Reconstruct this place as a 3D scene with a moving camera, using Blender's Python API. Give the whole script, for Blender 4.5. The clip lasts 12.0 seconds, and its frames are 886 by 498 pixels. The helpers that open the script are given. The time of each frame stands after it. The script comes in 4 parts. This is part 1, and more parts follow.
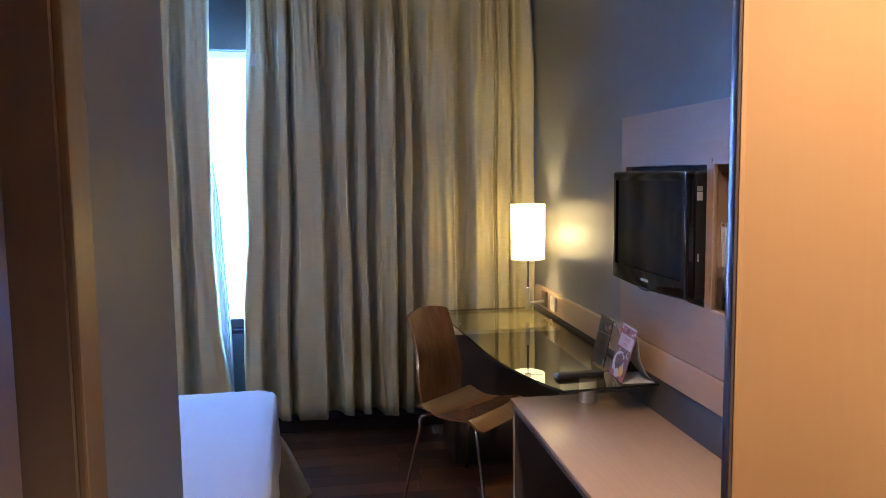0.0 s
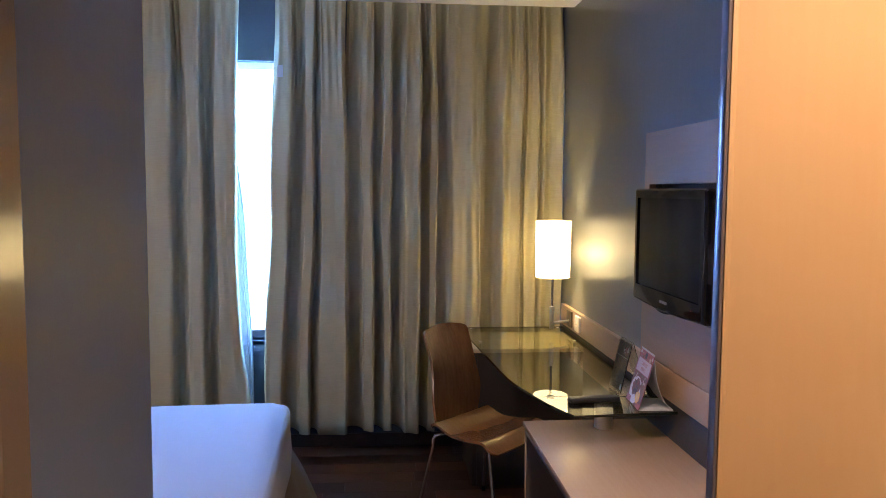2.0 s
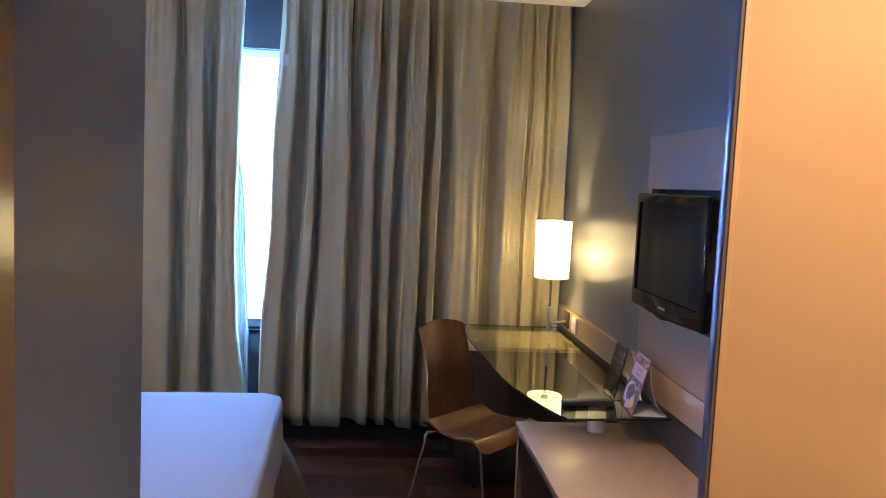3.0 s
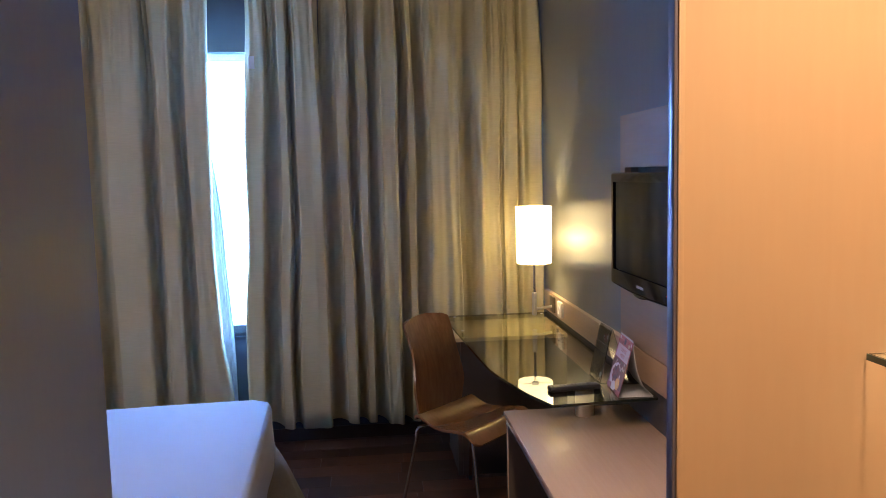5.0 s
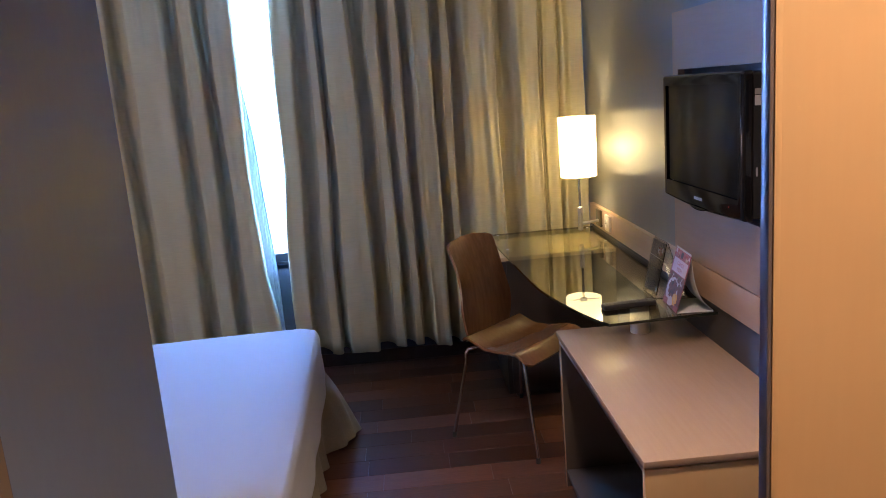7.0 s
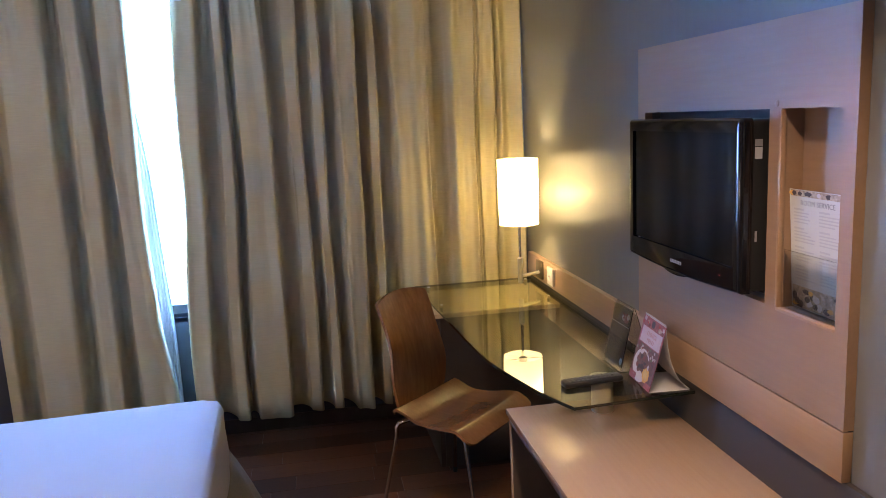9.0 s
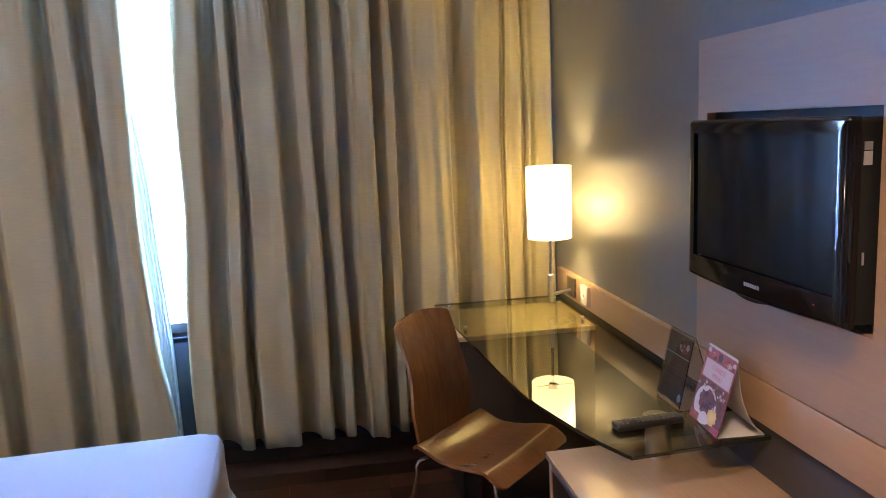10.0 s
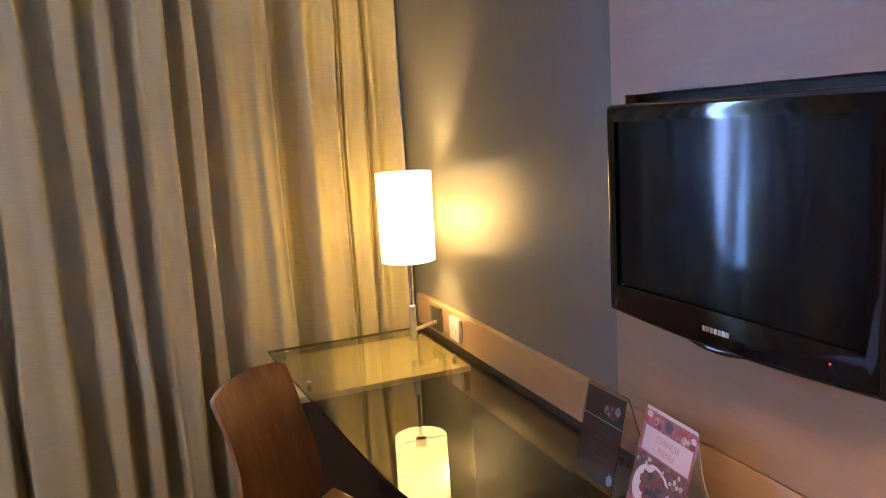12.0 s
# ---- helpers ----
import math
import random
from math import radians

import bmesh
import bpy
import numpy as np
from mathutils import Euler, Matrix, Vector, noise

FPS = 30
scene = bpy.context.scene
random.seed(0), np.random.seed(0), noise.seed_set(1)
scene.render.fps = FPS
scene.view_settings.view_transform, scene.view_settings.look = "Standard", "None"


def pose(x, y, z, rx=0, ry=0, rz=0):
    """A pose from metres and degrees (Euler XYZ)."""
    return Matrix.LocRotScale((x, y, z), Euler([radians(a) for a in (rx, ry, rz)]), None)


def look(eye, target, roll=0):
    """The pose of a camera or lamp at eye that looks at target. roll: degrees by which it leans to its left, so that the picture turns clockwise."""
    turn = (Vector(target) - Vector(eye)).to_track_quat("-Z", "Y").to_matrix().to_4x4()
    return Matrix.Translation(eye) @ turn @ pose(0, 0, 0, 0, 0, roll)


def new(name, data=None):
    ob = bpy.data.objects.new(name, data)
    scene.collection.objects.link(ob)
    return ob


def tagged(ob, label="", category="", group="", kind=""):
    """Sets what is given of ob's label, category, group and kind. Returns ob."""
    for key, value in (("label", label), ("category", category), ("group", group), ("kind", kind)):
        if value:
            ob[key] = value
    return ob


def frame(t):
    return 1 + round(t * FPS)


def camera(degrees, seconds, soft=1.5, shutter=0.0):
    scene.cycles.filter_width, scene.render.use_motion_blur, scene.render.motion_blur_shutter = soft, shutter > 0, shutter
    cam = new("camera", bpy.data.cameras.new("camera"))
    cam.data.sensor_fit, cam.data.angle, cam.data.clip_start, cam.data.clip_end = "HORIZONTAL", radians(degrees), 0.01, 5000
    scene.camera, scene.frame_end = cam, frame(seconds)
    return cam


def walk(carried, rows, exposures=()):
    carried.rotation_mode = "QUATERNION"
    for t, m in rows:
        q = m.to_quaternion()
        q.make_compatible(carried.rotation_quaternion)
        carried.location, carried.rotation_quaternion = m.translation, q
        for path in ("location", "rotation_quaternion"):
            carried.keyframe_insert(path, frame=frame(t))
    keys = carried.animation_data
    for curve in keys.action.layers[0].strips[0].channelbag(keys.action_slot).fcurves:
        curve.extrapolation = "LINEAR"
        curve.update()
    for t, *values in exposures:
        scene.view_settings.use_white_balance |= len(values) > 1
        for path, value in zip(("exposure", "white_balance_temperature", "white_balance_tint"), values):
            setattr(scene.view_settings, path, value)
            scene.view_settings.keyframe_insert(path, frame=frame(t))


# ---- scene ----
cam = camera(60.6, 12.0, soft=0.8)
PATH = [
    (0, (0.027, 0.254, 1.511), (0.321, 2.223, 1.316), -0.7),
    (0.5, (0.03, 0.251, 1.507), (0.352, 2.216, 1.312), -0.6),
    (1, (0.068, 0.271, 1.508), (0.391, 2.236, 1.327), -0.4),
    (1.5, (0.117, 0.296, 1.509), (0.344, 2.277, 1.354), -0.3),
    (2, (0.165, 0.316, 1.503), (0.337, 2.302, 1.349), 0.4),
    (2.5, (0.166, 0.323, 1.514), (0.336, 2.309, 1.354), 1.7),
    (4.5, (0.21, 0.357, 1.515), (0.384, 2.34, 1.319), 3.3),
    (5, (0.239, 0.354, 1.524), (0.428, 2.335, 1.328), -1.4),
    (5.5, (0.271, 0.362, 1.53), (0.462, 2.342, 1.318), -5.7),
    (6, (0.262, 0.38, 1.534), (0.419, 2.355, 1.264), -6.0),
    (6.5, (0.242, 0.399, 1.533), (0.34, 2.362, 1.159), -5.5),
    (7, (0.215, 0.466, 1.527), (0.298, 2.422, 1.118), -4.6),
    (7.5, (0.149, 0.547, 1.546), (0.394, 2.492, 1.15), -3.1),
    (9.5, (0.168, 1.042, 1.549), (0.497, 2.987, 1.219), -2.7),
    (10, (0.152, 1.207, 1.53), (0.462, 3.157, 1.21), -2.6),
    (10.5, (0.095, 1.395, 1.558), (0.585, 3.307, 1.235), -2.3),
    (11, (0.118, 1.511, 1.519), (0.764, 3.376, 1.197), -2.1),
    (11.5, (0.197, 1.682, 1.522), (0.886, 3.531, 1.194), -3.2),
    (12, (0.266, 1.836, 1.499), (0.992, 3.671, 1.173), -3.5),
]
walk(cam, [(t, look(eye, target, roll)) for t, eye, target, roll in PATH],
     exposures=[(0, 0.06, 6020, 18), (7.5, 0.06, 6120, 20), (9.5, 0.40, 6950, 19), (10.5, 0.43, 7350, 21), (11, 0.47, 7850, 24), (12, 0.51, 8450, 26)])

# ---- world, lights ----
world = bpy.data.worlds.new("world")
scene.world = world
world.use_nodes = True
wt = world.node_tree
sky = wt.nodes.new("ShaderNodeTexSky")
sky.sky_type, sky.sun_disc, sky.sun_elevation, sky.sun_rotation = "NISHITA", False, radians(40), radians(150)
wt.nodes["Background"].inputs["Strength"].default_value = 0.12
wt.links.new(sky.outputs[0], wt.nodes["Background"].inputs[0])


def lamp(name, kind, m, watts, colour, **kw):
    data = bpy.data.lights.new(name, kind)
    data.energy, data.color = watts, colour
    if "size" in kw:
        data.shape, data.size, data.size_y = "RECTANGLE", kw["size"][0], kw["size"][1]
    if "radius" in kw:
        data.shadow_soft_size = kw["radius"]
    if "cone" in kw:
        data.spot_size, data.spot_blend = radians(kw["cone"]), 0.7
    ob = new(name, data)
    ob.matrix_world = m
    return ob


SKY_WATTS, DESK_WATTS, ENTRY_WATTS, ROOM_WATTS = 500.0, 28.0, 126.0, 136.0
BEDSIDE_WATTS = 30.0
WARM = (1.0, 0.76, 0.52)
lamp("window_light", "AREA", look((-0.1, 4.93, 1.42), (-0.1, 0.0, 1.2)), SKY_WATTS, (0.12, 0.37, 1.0), size=(2.0, 1.6))
lamp("desk_lamp_bulb", "POINT", pose(1.072, 4.22, 1.188), DESK_WATTS, (1.0, 0.78, 0.35), radius=0.05)
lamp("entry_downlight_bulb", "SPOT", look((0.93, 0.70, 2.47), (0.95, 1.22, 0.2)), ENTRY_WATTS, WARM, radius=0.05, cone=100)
lamp("room_downlight_bulb", "SPOT", look((0.50, 1.78, 2.47), (0.88, 2.42, 0.5)), ROOM_WATTS, (1.0, 0.77, 0.55), radius=0.08, cone=64)
# unseen lamp, added for warm light from the left on curtains and panel
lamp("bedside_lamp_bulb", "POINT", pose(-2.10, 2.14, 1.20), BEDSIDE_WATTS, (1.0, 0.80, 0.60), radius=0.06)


# ---- materials ----
def mat(name, colour, rough=0.5, metal=0.0, vary=0.12, scale=6.0, stretch=(1, 1, 1), grain=0.0, grain_scale=120.0,
        bump=0.0, bump_scale=200.0, rand=0.0, coat=0.0, spec=0.5, second=None, sheen=0.0, even=False):
    """A surface with broad and fine variation; stretch lengthens the pattern along an axis."""
    m = bpy.data.materials.new(name)
    m.use_nodes = True
    t = m.node_tree
    b = t.nodes["Principled BSDF"]
    b.inputs["Metallic"].default_value = metal
    b.inputs["Coat Weight"].default_value = coat
    b.inputs["Coat Roughness"].default_value = 0.12
    b.inputs["Specular IOR Level"].default_value = spec
    b.inputs["Sheen Weight"].default_value = sheen
    co = t.nodes.new("ShaderNodeTexCoord")
    mp = t.nodes.new("ShaderNodeMapping")
    mp.inputs["Scale"].default_value = stretch
    t.links.new(co.outputs["Object"], mp.inputs[0])
    n1 = t.nodes.new("ShaderNodeTexNoise")
    n1.inputs["Scale"].default_value, n1.inputs["Detail"].default_value = scale, 5
    t.links.new(mp.outputs[0], n1.inputs[0])
    n2 = t.nodes.new("ShaderNodeTexNoise")
    n2.inputs["Scale"].default_value, n2.inputs["Detail"].default_value = grain_scale, 3
    t.links.new(mp.outputs[0], n2.inputs[0])
    add = t.nodes.new("ShaderNodeMath")
    add.operation = "MULTIPLY_ADD"
    add.inputs[1].default_value = vary * 2
    add.inputs[2].default_value = 1 - vary
    t.links.new(n1.outputs[0], add.inputs[0])
    add2 = t.nodes.new("ShaderNodeMath")
    add2.operation = "MULTIPLY_ADD"
    add2.inputs[1].default_value = grain * 2
    add2.inputs[2].default_value = 1 - grain
    t.links.new(n2.outputs[0], add2.inputs[0])
    mul = t.nodes.new("ShaderNodeMath")
    mul.operation = "MULTIPLY"
    t.links.new(add.outputs[0], mul.inputs[0])
    t.links.new(add2.outputs[0], mul.inputs[1])
    last = mul
    if rand:
        info = t.nodes.new("ShaderNodeObjectInfo")
        r = t.nodes.new("ShaderNodeMath")
        r.operation = "MULTIPLY_ADD"
        r.inputs[1].default_value, r.inputs[2].default_value = rand * 2, 1 - rand
        t.links.new(info.outputs["Random"], r.inputs[0])
        last = t.nodes.new("ShaderNodeMath")
        last.operation = "MULTIPLY"
        t.links.new(mul.outputs[0], last.inputs[0])
        t.links.new(r.outputs[0], last.inputs[1])
    base = t.nodes.new("ShaderNodeMix")
    base.data_type = "RGBA"
    base.inputs[6].default_value = (*colour, 1)
    base.inputs[7].default_value = (*(second or colour), 1)
    t.links.new(n2.outputs[0], base.inputs[0])
    vm = t.nodes.new("ShaderNodeVectorMath")
    vm.operation = "SCALE"
    t.links.new(base.outputs[2], vm.inputs[0])
    t.links.new(last.outputs[0], vm.inputs["Scale"])
    t.links.new(vm.outputs[0], b.inputs["Base Color"])
    rr = t.nodes.new("ShaderNodeMath")
    rr.operation = "MULTIPLY_ADD"
    rr.inputs[1].default_value, rr.inputs[2].default_value = rough * (0.06 if even else 0.35), rough * (0.97 if even else 0.82)
    t.links.new(n1.outputs[0], rr.inputs[0])
    t.links.new(rr.outputs[0], b.inputs["Roughness"])
    if bump:
        bn = t.nodes.new("ShaderNodeTexNoise")
        bn.inputs["Scale"].default_value, bn.inputs["Detail"].default_value = bump_scale, 4
        t.links.new(mp.outputs[0], bn.inputs[0])
        bp = t.nodes.new("ShaderNodeBump")
        bp.inputs["Strength"].default_value, bp.inputs["Distance"].default_value = bump, 0.002
        t.links.new(bn.outputs[0], bp.inputs["Height"])
        t.links.new(bp.outputs[0], b.inputs["Normal"])
    return m


def weave(name, colour, other, scale=(60, 60, 60), through_light=0.0, lining=None):
    """Woven cloth: fine cross threads and slubs running across."""
    m = mat(name, colour, rough=0.95, vary=0.1, scale=3.0, grain=0.07, grain_scale=1.0, bump=0.5, bump_scale=1.0, second=other, spec=0.15, sheen=0.1)
    t = m.node_tree
    for n in t.nodes:
        if n.type == "TEX_NOISE" and n.inputs["Scale"].default_value == 1.0:
            mp = t.nodes.new("ShaderNodeMapping")
            mp.inputs["Scale"].default_value = scale
            co = t.nodes.new("ShaderNodeTexCoord")
            t.links.new(co.outputs["Object"], mp.inputs[0])
            t.links.new(mp.outputs[0], n.inputs[0])
    if through_light:
        tr = t.nodes.new("ShaderNodeBsdfTranslucent")
        tr.inputs[0].default_value = (*(lining or colour), 1)
        mx = t.nodes.new("ShaderNodeMixShader")
        mx.inputs[0].default_value = through_light
        t.links.new(t.nodes["Principled BSDF"].outputs[0], mx.inputs[1])
        t.links.new(tr.outputs[0], mx.inputs[2])
        t.links.new(mx.outputs[0], t.nodes["Material Output"].inputs[0])
    return m


def glass(name, tint, rough=0.0, ior=1.45):
    m = bpy.data.materials.new(name)
    m.use_nodes = True
    b = m.node_tree.nodes["Principled BSDF"]
    b.inputs["Base Color"].default_value = (*tint, 1)
    b.inputs["Transmission Weight"].default_value = 1.0
    b.inputs["Roughness"].default_value = rough
    b.inputs["IOR"].default_value = ior
    return m


def glow(name, colour, strength):
    m = bpy.data.materials.new(name)
    m.use_nodes = True
    b = m.node_tree.nodes["Principled BSDF"]
    b.inputs["Base Color"].default_value = (*colour, 1)
    b.inputs["Emission Color"].default_value = (*colour, 1)
    b.inputs["Emission Strength"].default_value = strength
    return m


GREY = mat("grey_wall_paint", (0.157, 0.154, 0.143), rough=0.29, vary=0.06, scale=1.6, grain=0.05, grain_scale=60, bump=0.12, bump_scale=16, spec=0.24, stretch=(1, 1, 0.08), even=True)
# copy of the grey wall paint, blued and lightened to stand in for cool light
ENTRYGREY = mat("grey_paint_cool_lit", (0.245, 0.300, 0.415), rough=0.42, vary=0.05, scale=1.6, grain=0.04, grain_scale=60, bump=0.05, bump_scale=14, stretch=(1, 1, 0.25), even=True)
WHITE = mat("white_ceiling_paint", (0.72, 0.70, 0.68), rough=0.85, vary=0.04, scale=2, bump=0.1)
WOODX = dict(stretch=(1, 0.06, 1), scale=10, grain=0.05, grain_scale=90, bump=0.06, bump_scale=160)
PANEL = mat("pale_oak_laminate", (0.285, 0.178, 0.108), rough=0.44, vary=0.06, second=(0.308, 0.195, 0.120), **WOODX)
MAPLE = mat("maple_veneer", (0.605, 0.368, 0.168), rough=0.42, vary=0.08, stretch=(1, 1, 0.10), scale=3.5, grain=0.025, grain_scale=70, bump=0.04, bump_scale=120, second=(0.60, 0.385, 0.180))
PALEBOARD = mat("pale_yellow_board", (0.74, 0.60, 0.40), rough=0.45, vary=0.05, second=(0.77, 0.63, 0.43), **WOODX)
OAKRAIL = mat("oak_rail_veneer", (0.325, 0.202, 0.118), rough=0.34, vary=0.07, second=(0.358, 0.226, 0.134), **WOODX)
BROWNDOOR = mat("brown_door_laminate", (0.30, 0.255, 0.215), rough=0.45, vary=0.08, stretch=(1, 1, 0.08), scale=9, grain=0.08, grain_scale=90)
TRIMWOOD = mat("varnished_door_casing", (0.36, 0.280, 0.195), rough=0.22, vary=0.07, stretch=(1, 1, 0.08), scale=9, grain=0.05, grain_scale=90, coat=0.4)
EDGE = mat("dark_edge_band", (0.13, 0.098, 0.084), rough=0.30, vary=0.06, scale=5, spec=0.6, coat=0.5)
CABTOP = mat("greige_oak_laminate", (0.41, 0.268, 0.172), rough=0.23, even=True, vary=0.035, second=(0.42, 0.285, 0.192), coat=0.12, **WOODX)
DARKBOARD = mat("dark_brown_laminate", (0.040, 0.033, 0.028), rough=0.5, vary=0.1, **WOODX)
# brown board, darkened for the shade inside the cabinet
CABIN = mat("shaded_brown_board", (0.085, 0.062, 0.047), rough=0.55, vary=0.08, **WOODX)
PLANK = mat("dark_red_plank", (0.088, 0.029, 0.012), rough=0.40, spec=0.22, vary=0.22, stretch=(0.07, 1, 1), scale=30, grain=0.22, grain_scale=160, bump=0.08, bump_scale=240, rand=0.5, second=(0.118, 0.043, 0.018))
SUBFLOOR = mat("dark_floor_joint", (0.05, 0.022, 0.014), rough=0.6)
BASEB = mat("dark_baseboard", (0.06, 0.032, 0.022), rough=0.45, vary=0.1, scale=8)
CURTAIN = weave("beige_curtain_cloth", (0.545, 0.472, 0.270), (0.600, 0.522, 0.306), scale=(14, 14, 330), through_light=0.02, lining=(0.66, 0.60, 0.62))
SHEET = mat("white_bed_linen", (0.62, 0.62, 0.635), rough=0.9, vary=0.03, scale=5, grain=0.03, grain_scale=400, bump=0.25, bump_scale=24, spec=0.2)
VALANCE = weave("beige_bed_valance", (0.29, 0.24, 0.165), (0.34, 0.285, 0.20), scale=(120, 120, 120))
PLY = mat("walnut_plywood", (0.27, 0.115, 0.045), rough=0.25, vary=0.55, stretch=(1, 1, 0.16), scale=11, grain=0.16, grain_scale=60, bump=0.05, second=(0.35, 0.170, 0.072), coat=0.45)
PLYSEAT = mat("walnut_plywood_seat", (0.205, 0.088, 0.036), rough=0.24, vary=0.16, stretch=(0.10, 1, 1), scale=12, grain=0.07, grain_scale=75, bump=0.05, second=(0.255, 0.115, 0.050), coat=0.45)
CHROME = mat("polished_chrome", (0.75, 0.75, 0.76), rough=0.10, metal=1.0, vary=0.04)
STEEL = mat("brushed_steel", (0.58, 0.56, 0.53), rough=0.36, metal=1.0, vary=0.08, grain=0.08, stretch=(1, 1, 0.1))
BLACK = mat("gloss_black_plastic", (0.005, 0.005, 0.006), rough=0.06, vary=0.05, spec=0.42)
MATBLACK = mat("matt_black_plastic", (0.012, 0.012, 0.013), rough=0.42, vary=0.1)
HOUSING = mat("textured_black_housing", (0.012, 0.012, 0.013), rough=0.72, vary=0.1, spec=0.25, bump=0.1, bump_scale=400)
SCREEN = mat("lcd_screen", (0.003, 0.0035, 0.004), rough=0.24, vary=0.02, scale=3, spec=0.05, even=True, coat=0.36)
SCREEN.node_tree.nodes["Principled BSDF"].inputs["Coat Roughness"].default_value = 0.065
RUBBER = mat("black_rubber", (0.02, 0.02, 0.02), rough=0.7)
REMKEY = mat("grey_rubber_keys_small", (0.075, 0.075, 0.072), rough=0.5)
REDPRINT = mat("red_food_print", (0.34, 0.03, 0.025), rough=0.4, vary=0.4, scale=70)
MEATDARK = mat("dark_roast_print", (0.035, 0.018, 0.022), rough=0.4, vary=0.5, scale=90)
MEATRED = mat("deep_red_print", (0.17, 0.026, 0.022), rough=0.4, vary=0.5, scale=90, grain=0.3)
CREAMPRINT = mat("cream_flower_print", (0.42, 0.36, 0.33), rough=0.4, vary=0.3, scale=90)
FRUITPALE = mat("pale_fruit_flesh_print", (0.60, 0.42, 0.14), rough=0.4, vary=0.3, scale=120)
LEAFPRINT = mat("dull_green_print", (0.10, 0.12, 0.05), rough=0.4, vary=0.4, scale=70)
DIMTITLE = mat("faded_red_title_print", (0.40, 0.22, 0.23), rough=0.6)
KEYGREY = mat("grey_rubber_keys", (0.26, 0.26, 0.27), rough=0.6)
SILVER = mat("silver_print", (0.34, 0.34, 0.34), rough=0.35, metal=0.4)
LABELW = mat("white_sticker", (0.70, 0.68, 0.64), rough=0.6)
BRONZE = mat("dark_bronze_metal", (0.15, 0.125, 0.095), rough=0.42, metal=0.7, vary=0.08)
WHITE_CAP = mat("pale_bonding_disc", (0.52, 0.52, 0.49), rough=0.4, vary=0.05)
IVORY = mat("ivory_plastic", (0.74, 0.68, 0.58), rough=0.35, vary=0.03)
DARKHOLE = mat("dark_socket_pin", (0.02, 0.02, 0.02), rough=0.6)
PAPER = mat("white_menu_paper", (0.52, 0.52, 0.51), rough=0.6, vary=0.04)
PRINT = mat("grey_print", (0.27, 0.27, 0.28), rough=0.7)
PINK = mat("pink_red_print", (0.20, 0.030, 0.038), rough=0.4, vary=0.6, scale=45, grain=0.35, second=(0.34, 0.12, 0.13))
LILAC = mat("pale_print_band", (0.47, 0.38, 0.42), rough=0.45, vary=0.05)
FOODDARK = mat("brown_food_print", (0.075, 0.026, 0.022), rough=0.4, vary=0.6, scale=60, grain=0.5, second=(0.16, 0.060, 0.050))
FOODGOLD = mat("golden_food_print", (0.62, 0.36, 0.07), rough=0.4, vary=0.3, scale=90)
PLATE = mat("white_plate_print", (0.50, 0.47, 0.49), rough=0.4, vary=0.1, scale=40)
ICEBLUE = mat("pale_blue_print", (0.30, 0.45, 0.60), rough=0.4, vary=0.3, scale=60)
NAVY = mat("dark_emblem_print", (0.05, 0.05, 0.07), rough=0.5)
DARKCARD = mat("dark_brown_print", (0.055, 0.038, 0.030), rough=0.35, vary=0.3, scale=50, grain=0.2)
DARKLINE = mat("dim_print", (0.11, 0.085, 0.07), rough=0.5)
FAINT = mat("faint_grey_print", (0.44, 0.44, 0.45), rough=0.7)
FOODMIX = mat("mixed_food_print", (0.20, 0.14, 0.09), rough=0.5, vary=0.6, scale=70, grain=0.5, second=(0.50, 0.42, 0.34))
WINFRAME = mat("dark_window_frame", (0.04, 0.04, 0.045), rough=0.4)
# shade behind the curtains is put into this wall colour
SHADOWWALL = mat("shadowed_wall_paint", (0.06, 0.065, 0.08), rough=0.6, vary=0.08, scale=3)
TINTGLASS = mat("dark_polished_glass_edge", (0.012, 0.016, 0.013), rough=0.12, vary=0.1, coat=0.4)


def clear_sheet(name, tint, gloss):
    """One face of a flat sheet of glass: tinted, with a mirror gloss that grows at glancing angles."""
    m = bpy.data.materials.new(name)
    m.use_nodes = True
    t = m.node_tree
    t.nodes.remove(t.nodes["Principled BSDF"])
    through_node, mirror, mix, facing = (t.nodes.new("ShaderNode" + k) for k in ("BsdfTransparent", "BsdfGlossy", "MixShader", "LayerWeight"))
    through_node.inputs[0].default_value = (*tint, 1)
    mirror.inputs["Roughness"].default_value = 0.0
    facing.inputs["Blend"].default_value = 0.5
    power, share = (t.nodes.new("ShaderNodeMath") for k in range(2))
    power.operation, share.operation = "POWER", "MULTIPLY_ADD"
    power.inputs[1].default_value = 4.0
    share.inputs[1].default_value, share.inputs[2].default_value = 0.93 * gloss, 0.09 * gloss
    t.links.new(facing.outputs["Facing"], power.inputs[0])
    t.links.new(power.outputs[0], share.inputs[0])
    t.links.new(share.outputs[0], mix.inputs[0])
    t.links.new(through_node.outputs[0], mix.inputs[1])
    t.links.new(mirror.outputs[0], mix.inputs[2])
    t.links.new(mix.outputs[0], t.nodes["Material Output"].inputs[0])
    return m


GLASSFACE = clear_sheet("smoky_glass_face", (0.76, 0.76, 0.67), 1.0)
GLASSUNDER = clear_sheet("smoky_glass_underside", (0.76, 0.76, 0.67), 0.0)
CLEAR = glass("clear_shelf_glass", (0.86, 0.95, 0.92))
GREENEDGE = mat("polished_green_glass_edge", (0.085, 0.17, 0.14), rough=0.12, vary=0.35, scale=40, stretch=(1, 0.3, 1), coat=0.5)
ACRYLIC = glass("clear_acrylic", (0.97, 0.97, 0.97), rough=0.02)
PANE = glass("window_pane_glass", (0.97, 0.98, 1.0), ior=1.05)
